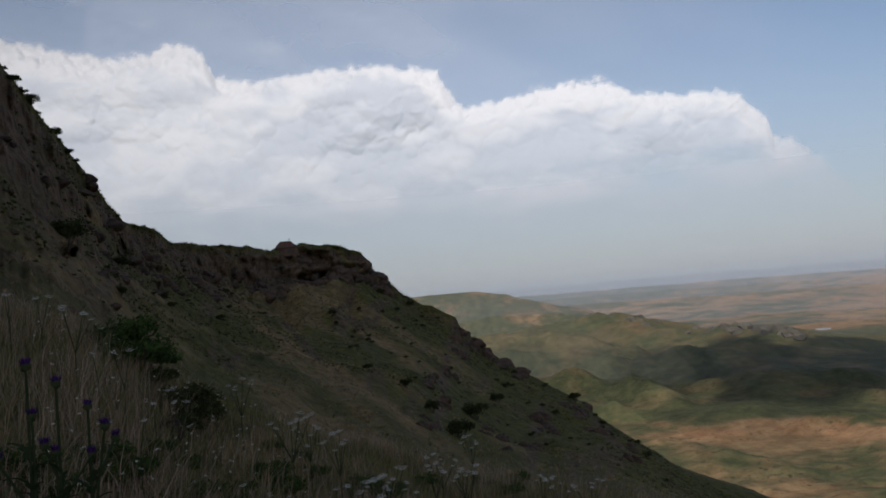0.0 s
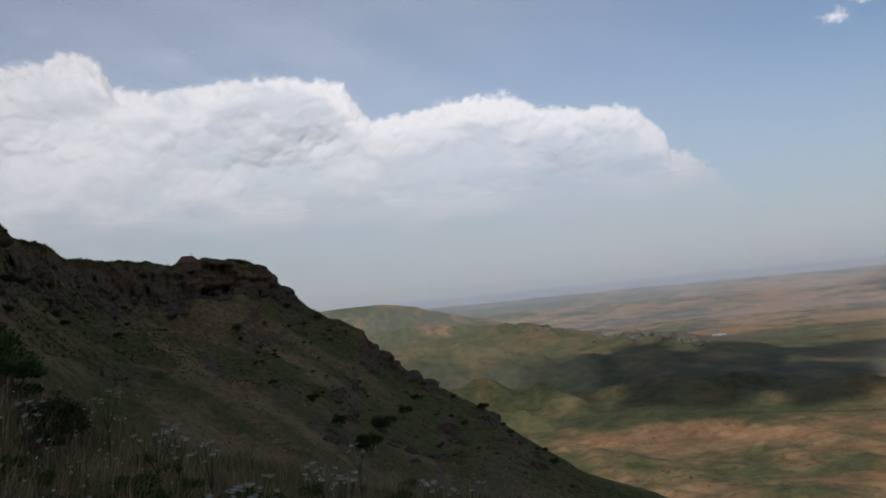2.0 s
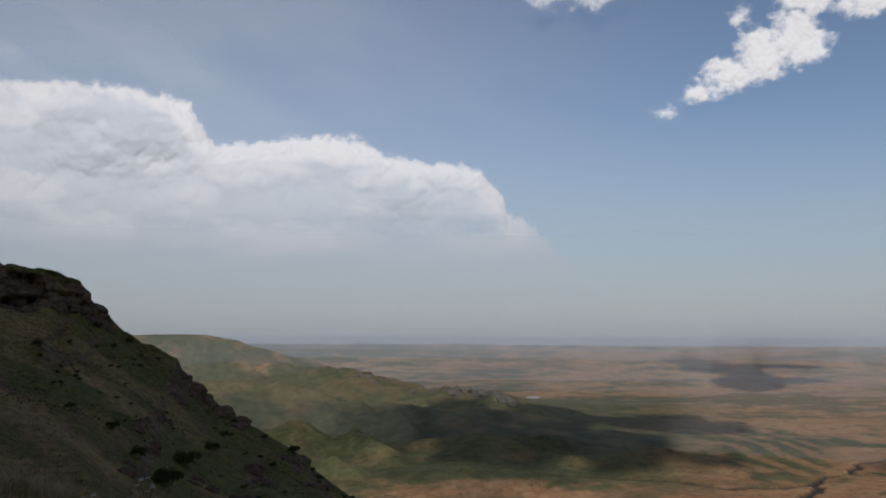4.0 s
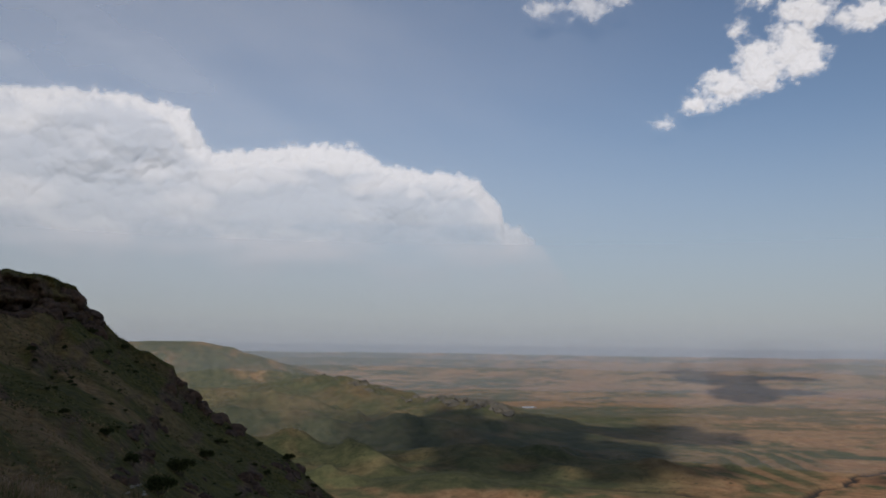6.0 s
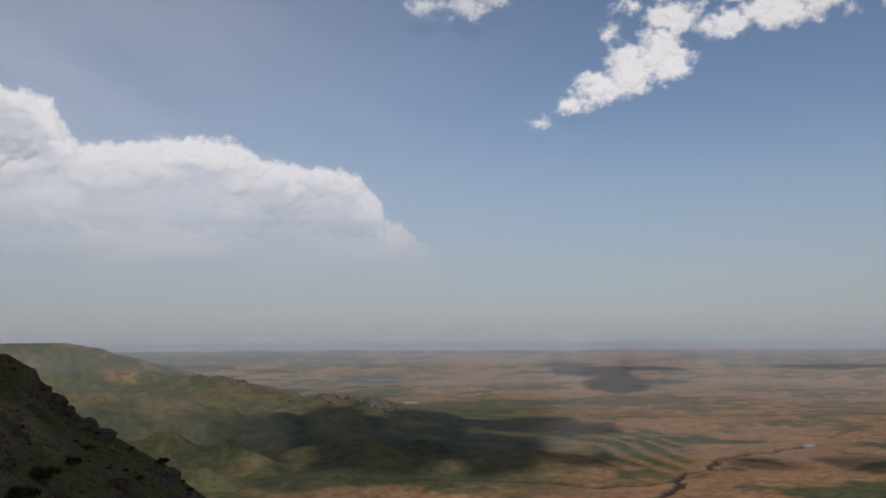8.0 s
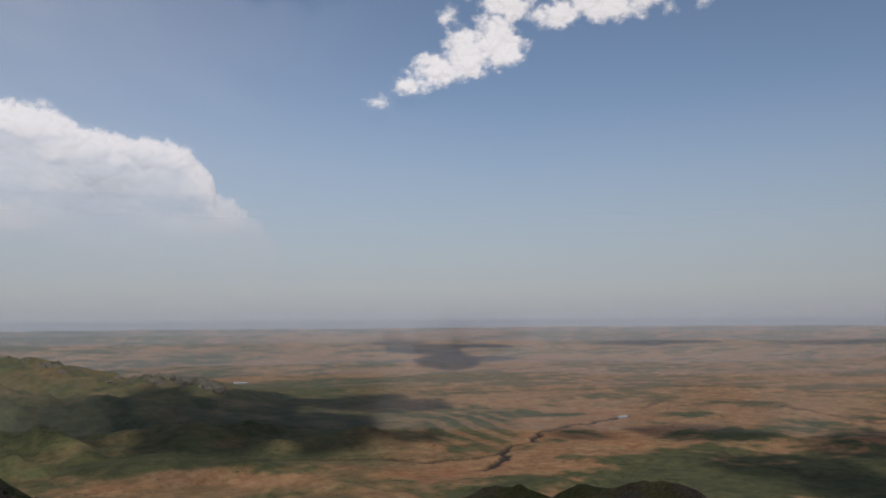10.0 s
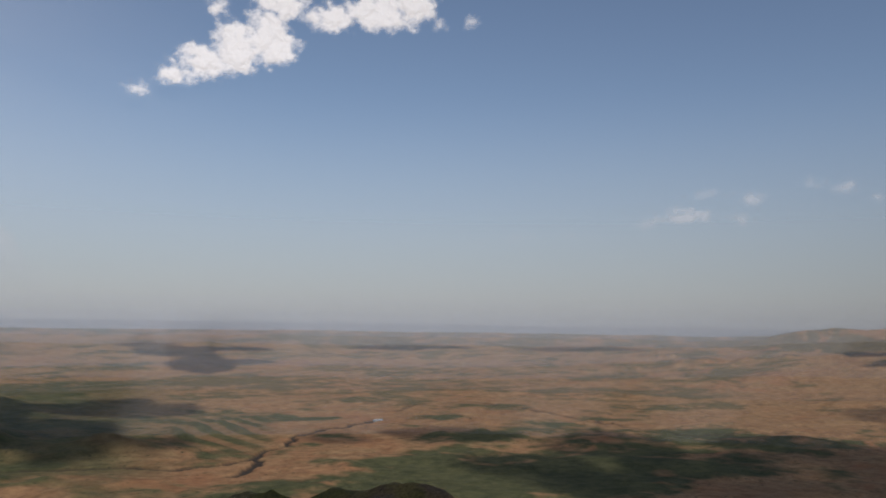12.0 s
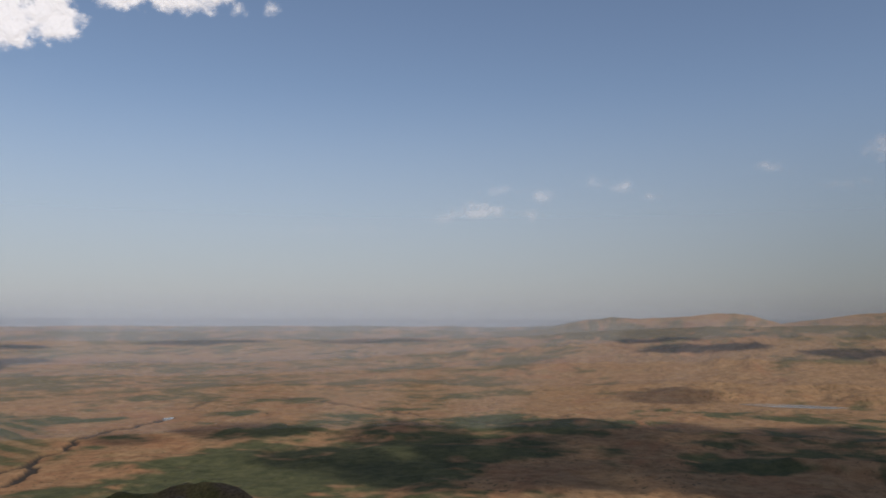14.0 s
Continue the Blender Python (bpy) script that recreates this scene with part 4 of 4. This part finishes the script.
def chapel():
    """A squat stone hut with a hipped roof and an iron cross, on the rim."""
    root = tagged(new("chapel"), "small brown stone chapel with hipped roof on the ridge", "building")

    def prism(bm, low, high):
        a = [bm.verts.new(p) for p in low]
        b = [bm.verts.new(p) for p in high]
        bm.faces.new(a[::-1]), bm.faces.new(b)
        for k in range(4):
            bm.faces.new((a[k], a[(k + 1) % 4], b[(k + 1) % 4], b[k]))

    def ring(x, y, z):
        return [(-x, -y, z), (x, -y, z), (x, y, z), (-x, y, z)]

    bm = bmesh.new()
    prism(bm, ring(2.5, 2.2, -1.2), ring(2.0, 1.8, 0.95))
    bmesh.ops.bevel(bm, geom=bm.edges[:], offset=0.06, segments=1, affect="EDGES")
    bmesh.ops.subdivide_edges(bm, edges=bm.edges[:], cuts=3, use_grid_fill=True)
    for v in bm.verts:
        v.co += Vector((noise.noise(v.co * 2), noise.noise(v.co * 2 + Vector((9, 0, 0))), 0)) * 0.07
    part("wall", bm, WALL, root)
    bm = bmesh.new()
    prism(bm, ring(2.2, 2.0, 0.954), ring(1.0, 0.25, 2.65))
    bmesh.ops.bevel(bm, geom=bm.edges[:], offset=0.05, segments=1, affect="EDGES")
    roof = part("roof", bm, ROOF, root, "worn red-brown hipped roof")
    bm = bmesh.new()
    twigs(bm, (0.75, 0, 2.5), (0.75, 0, 3.35), 0.05, 0.045)
    twigs(bm, (0.5, 0, 3.1), (1.0, 0, 3.1), 0.04, 0.04)
    part("cross", bm, IRON, roof, "thin rusty iron cross")
    bm = bmesh.new()
    prism(bm, ring(0.4, 0.06, -0.4), ring(0.36, 0.06, 0.7))
    door = part("door", bm, IRON, root, "dark low wooden door")
    door.location = (0.5, -1.99, 0)
    return root


hut = chapel()
hut.matrix_world = pose(*at(-10.5, 187.5), EYE_Z + 187.5 * math.tan(radians(3.6)) + 0.1, 0, 0, 14)
hut.scale = (1.14, 1.1, 0.9)

# Rocks: a jutting block on the rim, broken ledges down the spur, boulders in the grass.
ROCKS = [rock(k, "brown weathered rock ledge bedded in the turf") for k in range(5)]
LEDGES = [(0.75, -2.7), (1.5, -3.4), (2.4, -4.4), (0.1, -4.1), (-0.6, -5.2), (-1.3, -6.2), (-1.1, -7.4), (5.6, -8.3), (6.0, -9.4), (4.9, -10.4),
          (-5.4, 2.5), (-4.9, 1.9), (-4.3, 1.1), (-14, 2.2), (-16.2, 1.6), (-12.5, 1.6), (-19.4, 3.4), (-7.4, 2.1), (9.2, -9.6), (11.2, -11.2),
          (3.4, -5.0), (4.3, -5.9), (7.2, -7.9), (8.2, -8.4), (-2.2, -8.6), (2.2, -9.2), (3.0, -10.2)]
pick = random.Random(4)
for az, el in LEDGES:
    for k in range(5):
        a, e = az + pick.gauss(0, 0.35), el + pick.gauss(0, 0.3)
        x, y, zz = on_hill(a, e, far=True)
        s = pick.uniform(0.7, 2.1) * math.hypot(x, y) / 170
        ob = copy_thing(ROCKS[pick.randrange(5)], pose(x, y, zz - 0.25 * s, pick.uniform(-15, 15), pick.uniform(10, 35), pick.uniform(0, 360)))
        ob.scale = (s * pick.uniform(0.9, 1.6), s, s * pick.uniform(0.6, 1.1))
for az, el, s in ((-17.0, -7.9, 0.13), (-18.4, -7.6, 0.11)):
    x, y, zz = on_hill(az, el)
    ob = copy_thing(ROCKS[pick.randrange(5)], pose(x, y, zz + 0.05, 10, 20, pick.uniform(0, 360)))
    ob.scale = (s, s, s * 1.1)
    tagged(ob, "dark boulder half buried in tall dry grass")
for k in range(150):
    az = pick.choice((pick.uniform(-33, -18), pick.uniform(-19, -4.5)))
    r, z = column(az)
    i = int(np.argmin(np.abs(r / r[-1] - pick.uniform(0.45 if az < -19 else float(np.interp(az, (-19, -11, -7, -5), (0.80, 0.88, 0.94, 0.96))), 0.975))))
    x, y = at(az, float(r[i]))
    s = pick.uniform(0.35, 1.0) * float(r[i]) / 110
    ob = copy_thing(ROCKS[pick.randrange(5)], pose(x, y, float(z[i]) - 0.2 * s, pick.uniform(-8, 8), pick.uniform(0, 14), pick.uniform(0, 360)))
    ob.scale = (s * pick.uniform(1.0, 2.2), s * pick.uniform(0.9, 1.4), s * pick.uniform(0.5, 1.1))
    tagged(ob, "dark reddish-brown rock block in the cliff", group="blocks of the cliff")
for k in range(2):
    x, y = at(-22.55 + 0.3 * k, 94.0 - k)
    ob = copy_thing(ROCKS[k], pose(x, y, EYE_Z + math.hypot(x, y) * math.tan(radians(9.15 - 0.5 * k)) - 0.2, 5, 8, 40 + 70 * k))
    ob.scale = (1.15, 0.7, 0.8 - 0.2 * k)
    tagged(ob, "dark rock block jutting from the rim")
for k, ob in enumerate(ROCKS):
    x, y, zz = on_hill(-20 + 4.1 * k, 2.2 - 0.9 * k, far=True)
    ob.matrix_world = pose(x, y, zz - 0.2, 0, 15, 60 * k)

# Crags along the far ridge.
CRAGS = [(11.9, 2110), (12.3, 2100), (12.7, 2080), (13.2, 2060), (15.6, 1960), (16.8, 1935), (18.2, 1905), (18.9, 1890), (19.4, 1880), (19.9, 1868), (20.3, 1860), (20.8, 1850),
         (21.4, 1840), (21.8, 1832), (22.1, 1828), (9.6, 2220), (10.8, 2190)]
CRAG_ROCKS = [rock(k + 20, "grey-brown crag on the crest of the far ridge", "crags on the far ridge", CRAG) for k in range(4)]
for az, rr in CRAGS:
    for k in range(4):
        x, y = at(az + pick.gauss(0, 0.22), rr - 14 + pick.gauss(0, 22))
        zz = float(plain_height(np.array([x]), np.array([y]))[0][0])
        s = pick.uniform(6, 12) * (1.7 if az > 18 else 1)
        ob = copy_thing(CRAG_ROCKS[k], pose(x, y, zz - 0.25 * s, pick.uniform(-12, 12), pick.uniform(-12, 12), pick.uniform(0, 360)))
        ob.scale = (s * pick.uniform(0.9, 1.7), s, s * pick.uniform(0.6, 1.0))
for k, ob in enumerate(CRAG_ROCKS):
    x, y = at(11 + 2.9 * k, 2160 - 95 * k)
    ob.matrix_world = pose(x, y, float(plain_height(np.array([x]), np.array([y]))[0][0]) - 2, 4, 6, 80 * k)
    ob.scale = (9, 7, 6)

# Bushes.
BUSHES = [bush(k, LEAF, "dark green low shrub on the steep hillside") for k in range(3)]
SPOTS = [(7.9, -7.7, 2.4), (1.2, -8.5, 2.7), (0.1, -9.8, 2.6), (2.8, -7.5, 2.3), (-23.9, 4.5, 2.2), (-20.9, 3.3, 1.6), (-7.7, -0.9, 1.6), (-5.7, -4.6, 1.2),
         (3.5, -6.6, 1.6), (-2.5, -0.6, 1.4), (-24.2, 11.6, 1.1), (-23.6, 10.5, 1.0), (-25.5, 14.1, 1.0), (-26.3, 15.0, 0.9), (9.6, -9.4, 1.5), (12.3, -11.6, 1.6),
         (-1.6, -7.9, 1.5), (-3.2, -6.0, 1.2), (6.6, -8.6, 1.3), (-4.4, 0.3, 1.5), (-3.4, -0.9, 1.2), (4.1, -5.7, 1.2), (-18.5, 1.0, 1.2), (-14.6, 1.2, 1.1)]
for k in range(26):
    az = pick.uniform(-27.2, -18.2)
    SPOTS.append((az, float(np.interp(az, RIM[:, 0], RIM[:, 1])) - pick.uniform(0.1, 0.45), pick.uniform(0.35, 0.75)))
for k in range(110):
    SPOTS.append((pick.uniform(-26, 15), None, pick.uniform(0.3, 0.85)))
for az, el, s in SPOTS:
    if el is None:
        r, z = column(az)
        k = int(HILL_ROWS * pick.uniform(0.45, 0.93))
        (x, y), zz, s = at(az, float(r[k])), float(z[k]), s * float(r[k]) / 140
    else:
        x, y, zz = on_hill(az, el, far=True)
    ob = copy_thing(BUSHES[pick.randrange(3)], pose(x, y, zz - 0.05, 0, 0, pick.uniform(0, 360)))
    ob.scale = (s * pick.uniform(0.85, 1.15), s, s * pick.uniform(0.95, 1.35))
for k, ob in enumerate(BUSHES):
    ob.matrix_world = pose(*on_hill(-21 + 3 * k, 1.5 - k, far=True), 0, 0, 50 * k)
herb = bush(9, FRESH, "fresh green leafy herb among dry grass")
herb.matrix_world = pose(*at(-19.9, 8.2), many_z(*[np.array([v]) for v in at(-19.9, 8.2)])[0])
herb.scale = (0.6, 0.5, 0.5)
for az, el, s in ((-21.2, -2.6, 0.5), (-18.6, -4.0, 0.45), (-27.0, -9.5, 0.25), (-22.6, -10, 0.25), (-12.5, -11.5, 0.25), (-5, -13.5, 0.25)):
    ob = copy_thing(herb, pose(*on_hill(az, el), 0, 0, 90 * az))
    ob.scale = (s, s, s)

for k in range(34):
    ob = copy_thing(herb, pose(*on_hill(pick.uniform(-28, 4), pick.uniform(-15, -9)), 0, 0, pick.uniform(0, 360)))
    s = pick.uniform(0.10, 0.24)
    ob.scale = (s * 1.2, s, s)
    tagged(ob, "small green herb low in the dry grass")
for az, el, s in ((-17.2, -6.8, 0.40), (-18.2, -6.3, 0.34), (-19.0, -5.2, 0.28), (-16.6, -7.6, 0.36), (-17.8, -7.9, 0.3)):
    ob = copy_thing(BUSHES[1], pose(*on_hill(az, el), 0, 0, 70 * az))
    ob.scale = (s, s, s)
    tagged(ob, "dark withered shrub among dry grass and white flowers")

# Tufts and low cushions all over the hillside.
n = 15000
k = (HILL_ROWS * (0.40 + 0.59 * RNG.random(n))).astype(int)
j = np.nonzero((GA > -30) & (GA < 20))[0][RNG.integers(0, int(((GA > -30) & (GA < 20)).sum()), n)]
c = np.stack([GX[k, j], GY[k, j], GZ[k, j]], -1)
size = np.hypot(c[:, 0], c[:, 1])
thick = fbm(c[:, 1] / 9 + c[:, 0] / 60, c[:, 0] / 40, 4, 141) > -0.05
co, f = leaf_cloud(c[thick], (0.0022 * size * (0.4 + 1.1 * RNG.random(n) ** 2))[thick], 0.0007 * size[thick].mean(), 12, RNG)
half = len(f) // 24 * 12
tagged(raw("scrub", co[:4 * half], f[:half], BLADE, smooth=False), "low olive cushion plants on the hillside", "scrub", kind="stuff")
tagged(raw("scrub", co[4 * half:], f[half:] - 4 * half, LEAF, smooth=False), "low dark scrub on the hillside", "scrub", kind="stuff")

blades("grass", 15000, 1.7, 11.5, 0.25, 0.0024, STRAW, "tall dry straw-coloured grass on the slope")
blades("grass", 66000, 1.7, 11.5, 0.19, 0.0036, BLADE, "green grass blades on the slope", seed=137)
blades("grass", 30000, 1.7, 11.5, 0.32, 0.0022, HEADED, "thin brown-violet seeding grass on the slope", seed=139, tuft=5)
blades("grass", 34000, 33, 120, 0.30, 0.02, STRAW, "dry grass tufts farther down the slope", az0=-30, az1=22, power=0.7, tuft=12)
blades("grass", 40000, 33, 120, 0.28, 0.02, BLADE, "green grass tufts farther down the slope", az0=-30, az1=22, power=0.7, tuft=12)


# ---- flowers ----
def umbel_plant(seed, heads, tall, spread, size):
    """A thin branched stalk with flat heads of tiny white flowers."""
    rng = random.Random(seed)
    root = tagged(new("wild_carrot"), "wild umbel plant with flat white flower heads", "flower", "white umbels in the grass")
    bm = bmesh.new()
    fork = (0, 0, tall * 0.5)
    twigs(bm, (0, 0, -0.1), fork, 0.004, 0.003)
    tips = []
    for k in range(heads):
        q = 6.283 * k / heads + rng.random()
        d = spread * rng.uniform(0.4, 1)
        tip = (d * math.cos(q), d * math.sin(q), tall * rng.uniform(0.85, 1.05))
        branch = bmesh.new()
        twigs(branch, fork, tip, 0.003, 0.002)
        part("branch", branch, STEM, root)
        tips.append(tip)
    part("stalk", bm, STEM, root)
    for tip in tips:
        bm = bmesh.new()
        s = size * rng.uniform(0.7, 1.15)
        for u in range(16):
            q0 = 2.4 * u
            d0 = s * math.sqrt((u + 0.3) / 16) * rng.uniform(0.9, 1.1)
            mid = Vector((d0 * math.cos(q0), d0 * math.sin(q0), 0.35 * s * (1 - (d0 / s) ** 2) + rng.uniform(-0.08, 0.08) * s))
            for k in range(9):
                q, d = rng.random() * 6.283, 0.17 * s * math.sqrt(rng.random())
                c = mid + Vector((d * math.cos(q), d * math.sin(q), rng.uniform(-0.05, 0.05) * s))
                e = s * rng.uniform(0.045, 0.075)
                t = rng.random() * 6.283
                vs = [bm.verts.new(c + Vector((e * math.cos(t + 1.571 * i), e * math.sin(t + 1.571 * i), rng.uniform(-0.6, 0.6) * e))) for i in range(4)]
                bm.faces.new(vs)
        for k in range(9):
            q = 6.283 * k / 9
            twigs(bm, (0, 0, -0.22 * s), (0.7 * s * math.cos(q), 0.7 * s * math.sin(q), 0), 0.0012, 0.0008, 3)
        head = part("umbel", bm, PETAL, root, "flat white flower head")
        head.location, head.rotation_euler = tip, (rng.uniform(-0.35, 0.35), rng.uniform(-0.35, 0.35), 0)
    return root


def thistle(seed, tall, heads):
    """A spiny stalk with round purple heads and toothed leaves."""
    rng = random.Random(seed)
    root = tagged(new("thistle"), "spiny green thistle with round purple flower heads", "flower", "thistles")
    bm = bmesh.new()
    twigs(bm, (0, 0, -0.5), (0, 0, tall * 0.6), 0.008, 0.006, 6)
    tips = []
    for k in range(heads):
        q = 6.283 * k / heads + rng.random()
        d = tall * rng.uniform(0.05, 0.16) * (k > 0)
        tip = (d * math.cos(q), d * math.sin(q), tall * (1 if k == 0 else rng.uniform(0.62, 0.93)))
        branch = bmesh.new()
        twigs(branch, (0, 0, tall * rng.uniform(0.4, 0.58)), tip, 0.005, 0.004)
        part("branch", branch, STEM, root)
        tips.append(tip)
    part("stalk", bm, STEM, root)
    for k in range(10):
        bm = bmesh.new()
        length = tall * rng.uniform(0.09, 0.17)
        last = None
        for i in range(9):
            t = i / 8
            w = length * 0.16 * (1 - t) * (1.6 if i % 2 else 0.5) + 0.002
            p = [bm.verts.new((length * t, w * s, 0.35 * length * t * (1 - t) * 2 + (0.02 * tall if s else 0) * 0.3)) for s in (-1, 0, 1)]
            if last:
                bm.faces.new((last[0], p[0], p[1], last[1])), bm.faces.new((last[1], p[1], p[2], last[2]))
            last = p
        leaf = part("leaf", bm, STEM, root)
        leaf.location = (0, 0, tall * (0.08 + 0.06 * k))
        leaf.rotation_euler = (0, -0.5, 2.4 * k)
    for tip in tips:
        bm = bmesh.new()
        s = rng.uniform(0.011, 0.014)
        bmesh.ops.create_icosphere(bm, subdivisions=2, radius=s)
        for v in list(bm.verts):
            v.co *= 1 + 0.25 * (noise.noise(v.co * 300) > 0)
        head = part("flower_head", bm, STEM, root, "round spiny green flower base")
        head.location = tip
        bm = bmesh.new()
        for k in range(90):
            q, d = rng.random() * 6.283, s * 0.85 * math.sqrt(rng.random())
            c = Vector((d * math.cos(q), d * math.sin(q), s * 0.4))
            up = Vector((c.x * 1.1, c.y * 1.1, s * rng.uniform(1.3, 2.0)))
            side = Vector((-math.sin(q), math.cos(q), 0)) * 0.0018
            bm.faces.new([bm.verts.new(c - side), bm.verts.new(c + side), bm.verts.new(c + up)])
        part("florets", bm, PURPLE, head, "purple thistle florets")
    return root


UMBELS = [umbel_plant(k, *p) for k, p in enumerate(((2, 0.55, 0.08, 0.030), (6, 0.6, 0.15, 0.029), (1, 0.5, 0.03, 0.032)))]
# Lone flat heads up the slope, and fuller clumps lower down.
BLOOMS = [(-27.3, 2.35, 0), (-25.6, 1.9, 0), (-23.8, 0.17, 1), (-22.2, 0.2, 2), (-22.6, -1.24, 2), (-21.1, -1.84, 0), (-18.4, -3.6, 2), (-17.7, -4.6, 0), (-19.4, -4.3, 2), (-18.0, -5.7, 0), (-17.6, -6.0, 2),
          (-14.1, -5.35, 1), (-11, -8.0, 1), (-9.9, -8.2, 1), (-8, -9.4, 1), (-9.6, -9.2, 0), (-14.6, -10.05, 2), (-8.65, -11, 2), (0.8, -10.35, 1), (-1.3, -11.1, 1), (0.4, -12.5, 1), (0.1, -12.6, 1),
          (-4.8, -12.4, 1), (-1.8, -11.9, 1), (5.3, -13.1, 1), (8.4, -13.4, 1), (-27.1, -9.05, 2), (-20.4, -5.4, 2), (-5.6, -12.9, 1), (6.4, -13.4, 1)]
for az, el, kind in BLOOMS:
    s = pick.uniform(0.85, 1.05)
    x, y, zz = on_hill(az, el, 0.55 * s)
    ob = copy_thing(UMBELS[kind], pose(x, y, zz, 0, 0, pick.uniform(0, 360)))
    ob.scale = (s, s, s)
for k, ob in enumerate(UMBELS):
    ob.matrix_world = pose(*on_hill(-7 + 2 * k, -12, 0.55), 0, 0, 30 * k)
for k, (az, el, tall, heads) in enumerate(((-26.6, -2.3, 0.75, 2), (-25.0, -3.5, 0.72, 3), (-23.3, -5.1, 0.62, 3), (-25.2, -7.6, 0.45, 1), (-26.4, -5.3, 0.5, 1))):
    plant = thistle(k + 3, tall, heads)
    d = 2.9
    plant.matrix_world = pose(*at(az, d), EYE_Z + d * math.tan(radians(el)) - tall, 0, 0, 77 * k)

# Tiny pale flowers and seed heads all through the near grass.
fn = 190
fr, fa = 2.6 + 5.5 * RNG.random(fn), np.radians(-26 + 16 * RNG.random(fn))
fx, fy = fr * np.sin(fa), fr * np.cos(fa)
fc = np.stack([fx, fy, many_z(fx, fy) + 0.14 + 0.16 * RNG.random(fn)], -1)
co, f = leaf_cloud(fc, 0.009 + 0.007 * RNG.random(fn), 0.006, 7, RNG)
tagged(raw("small_flowers", co, f, PETAL, smooth=False), "tiny pale wild flowers scattered through the grass", "flowers", kind="stuff")
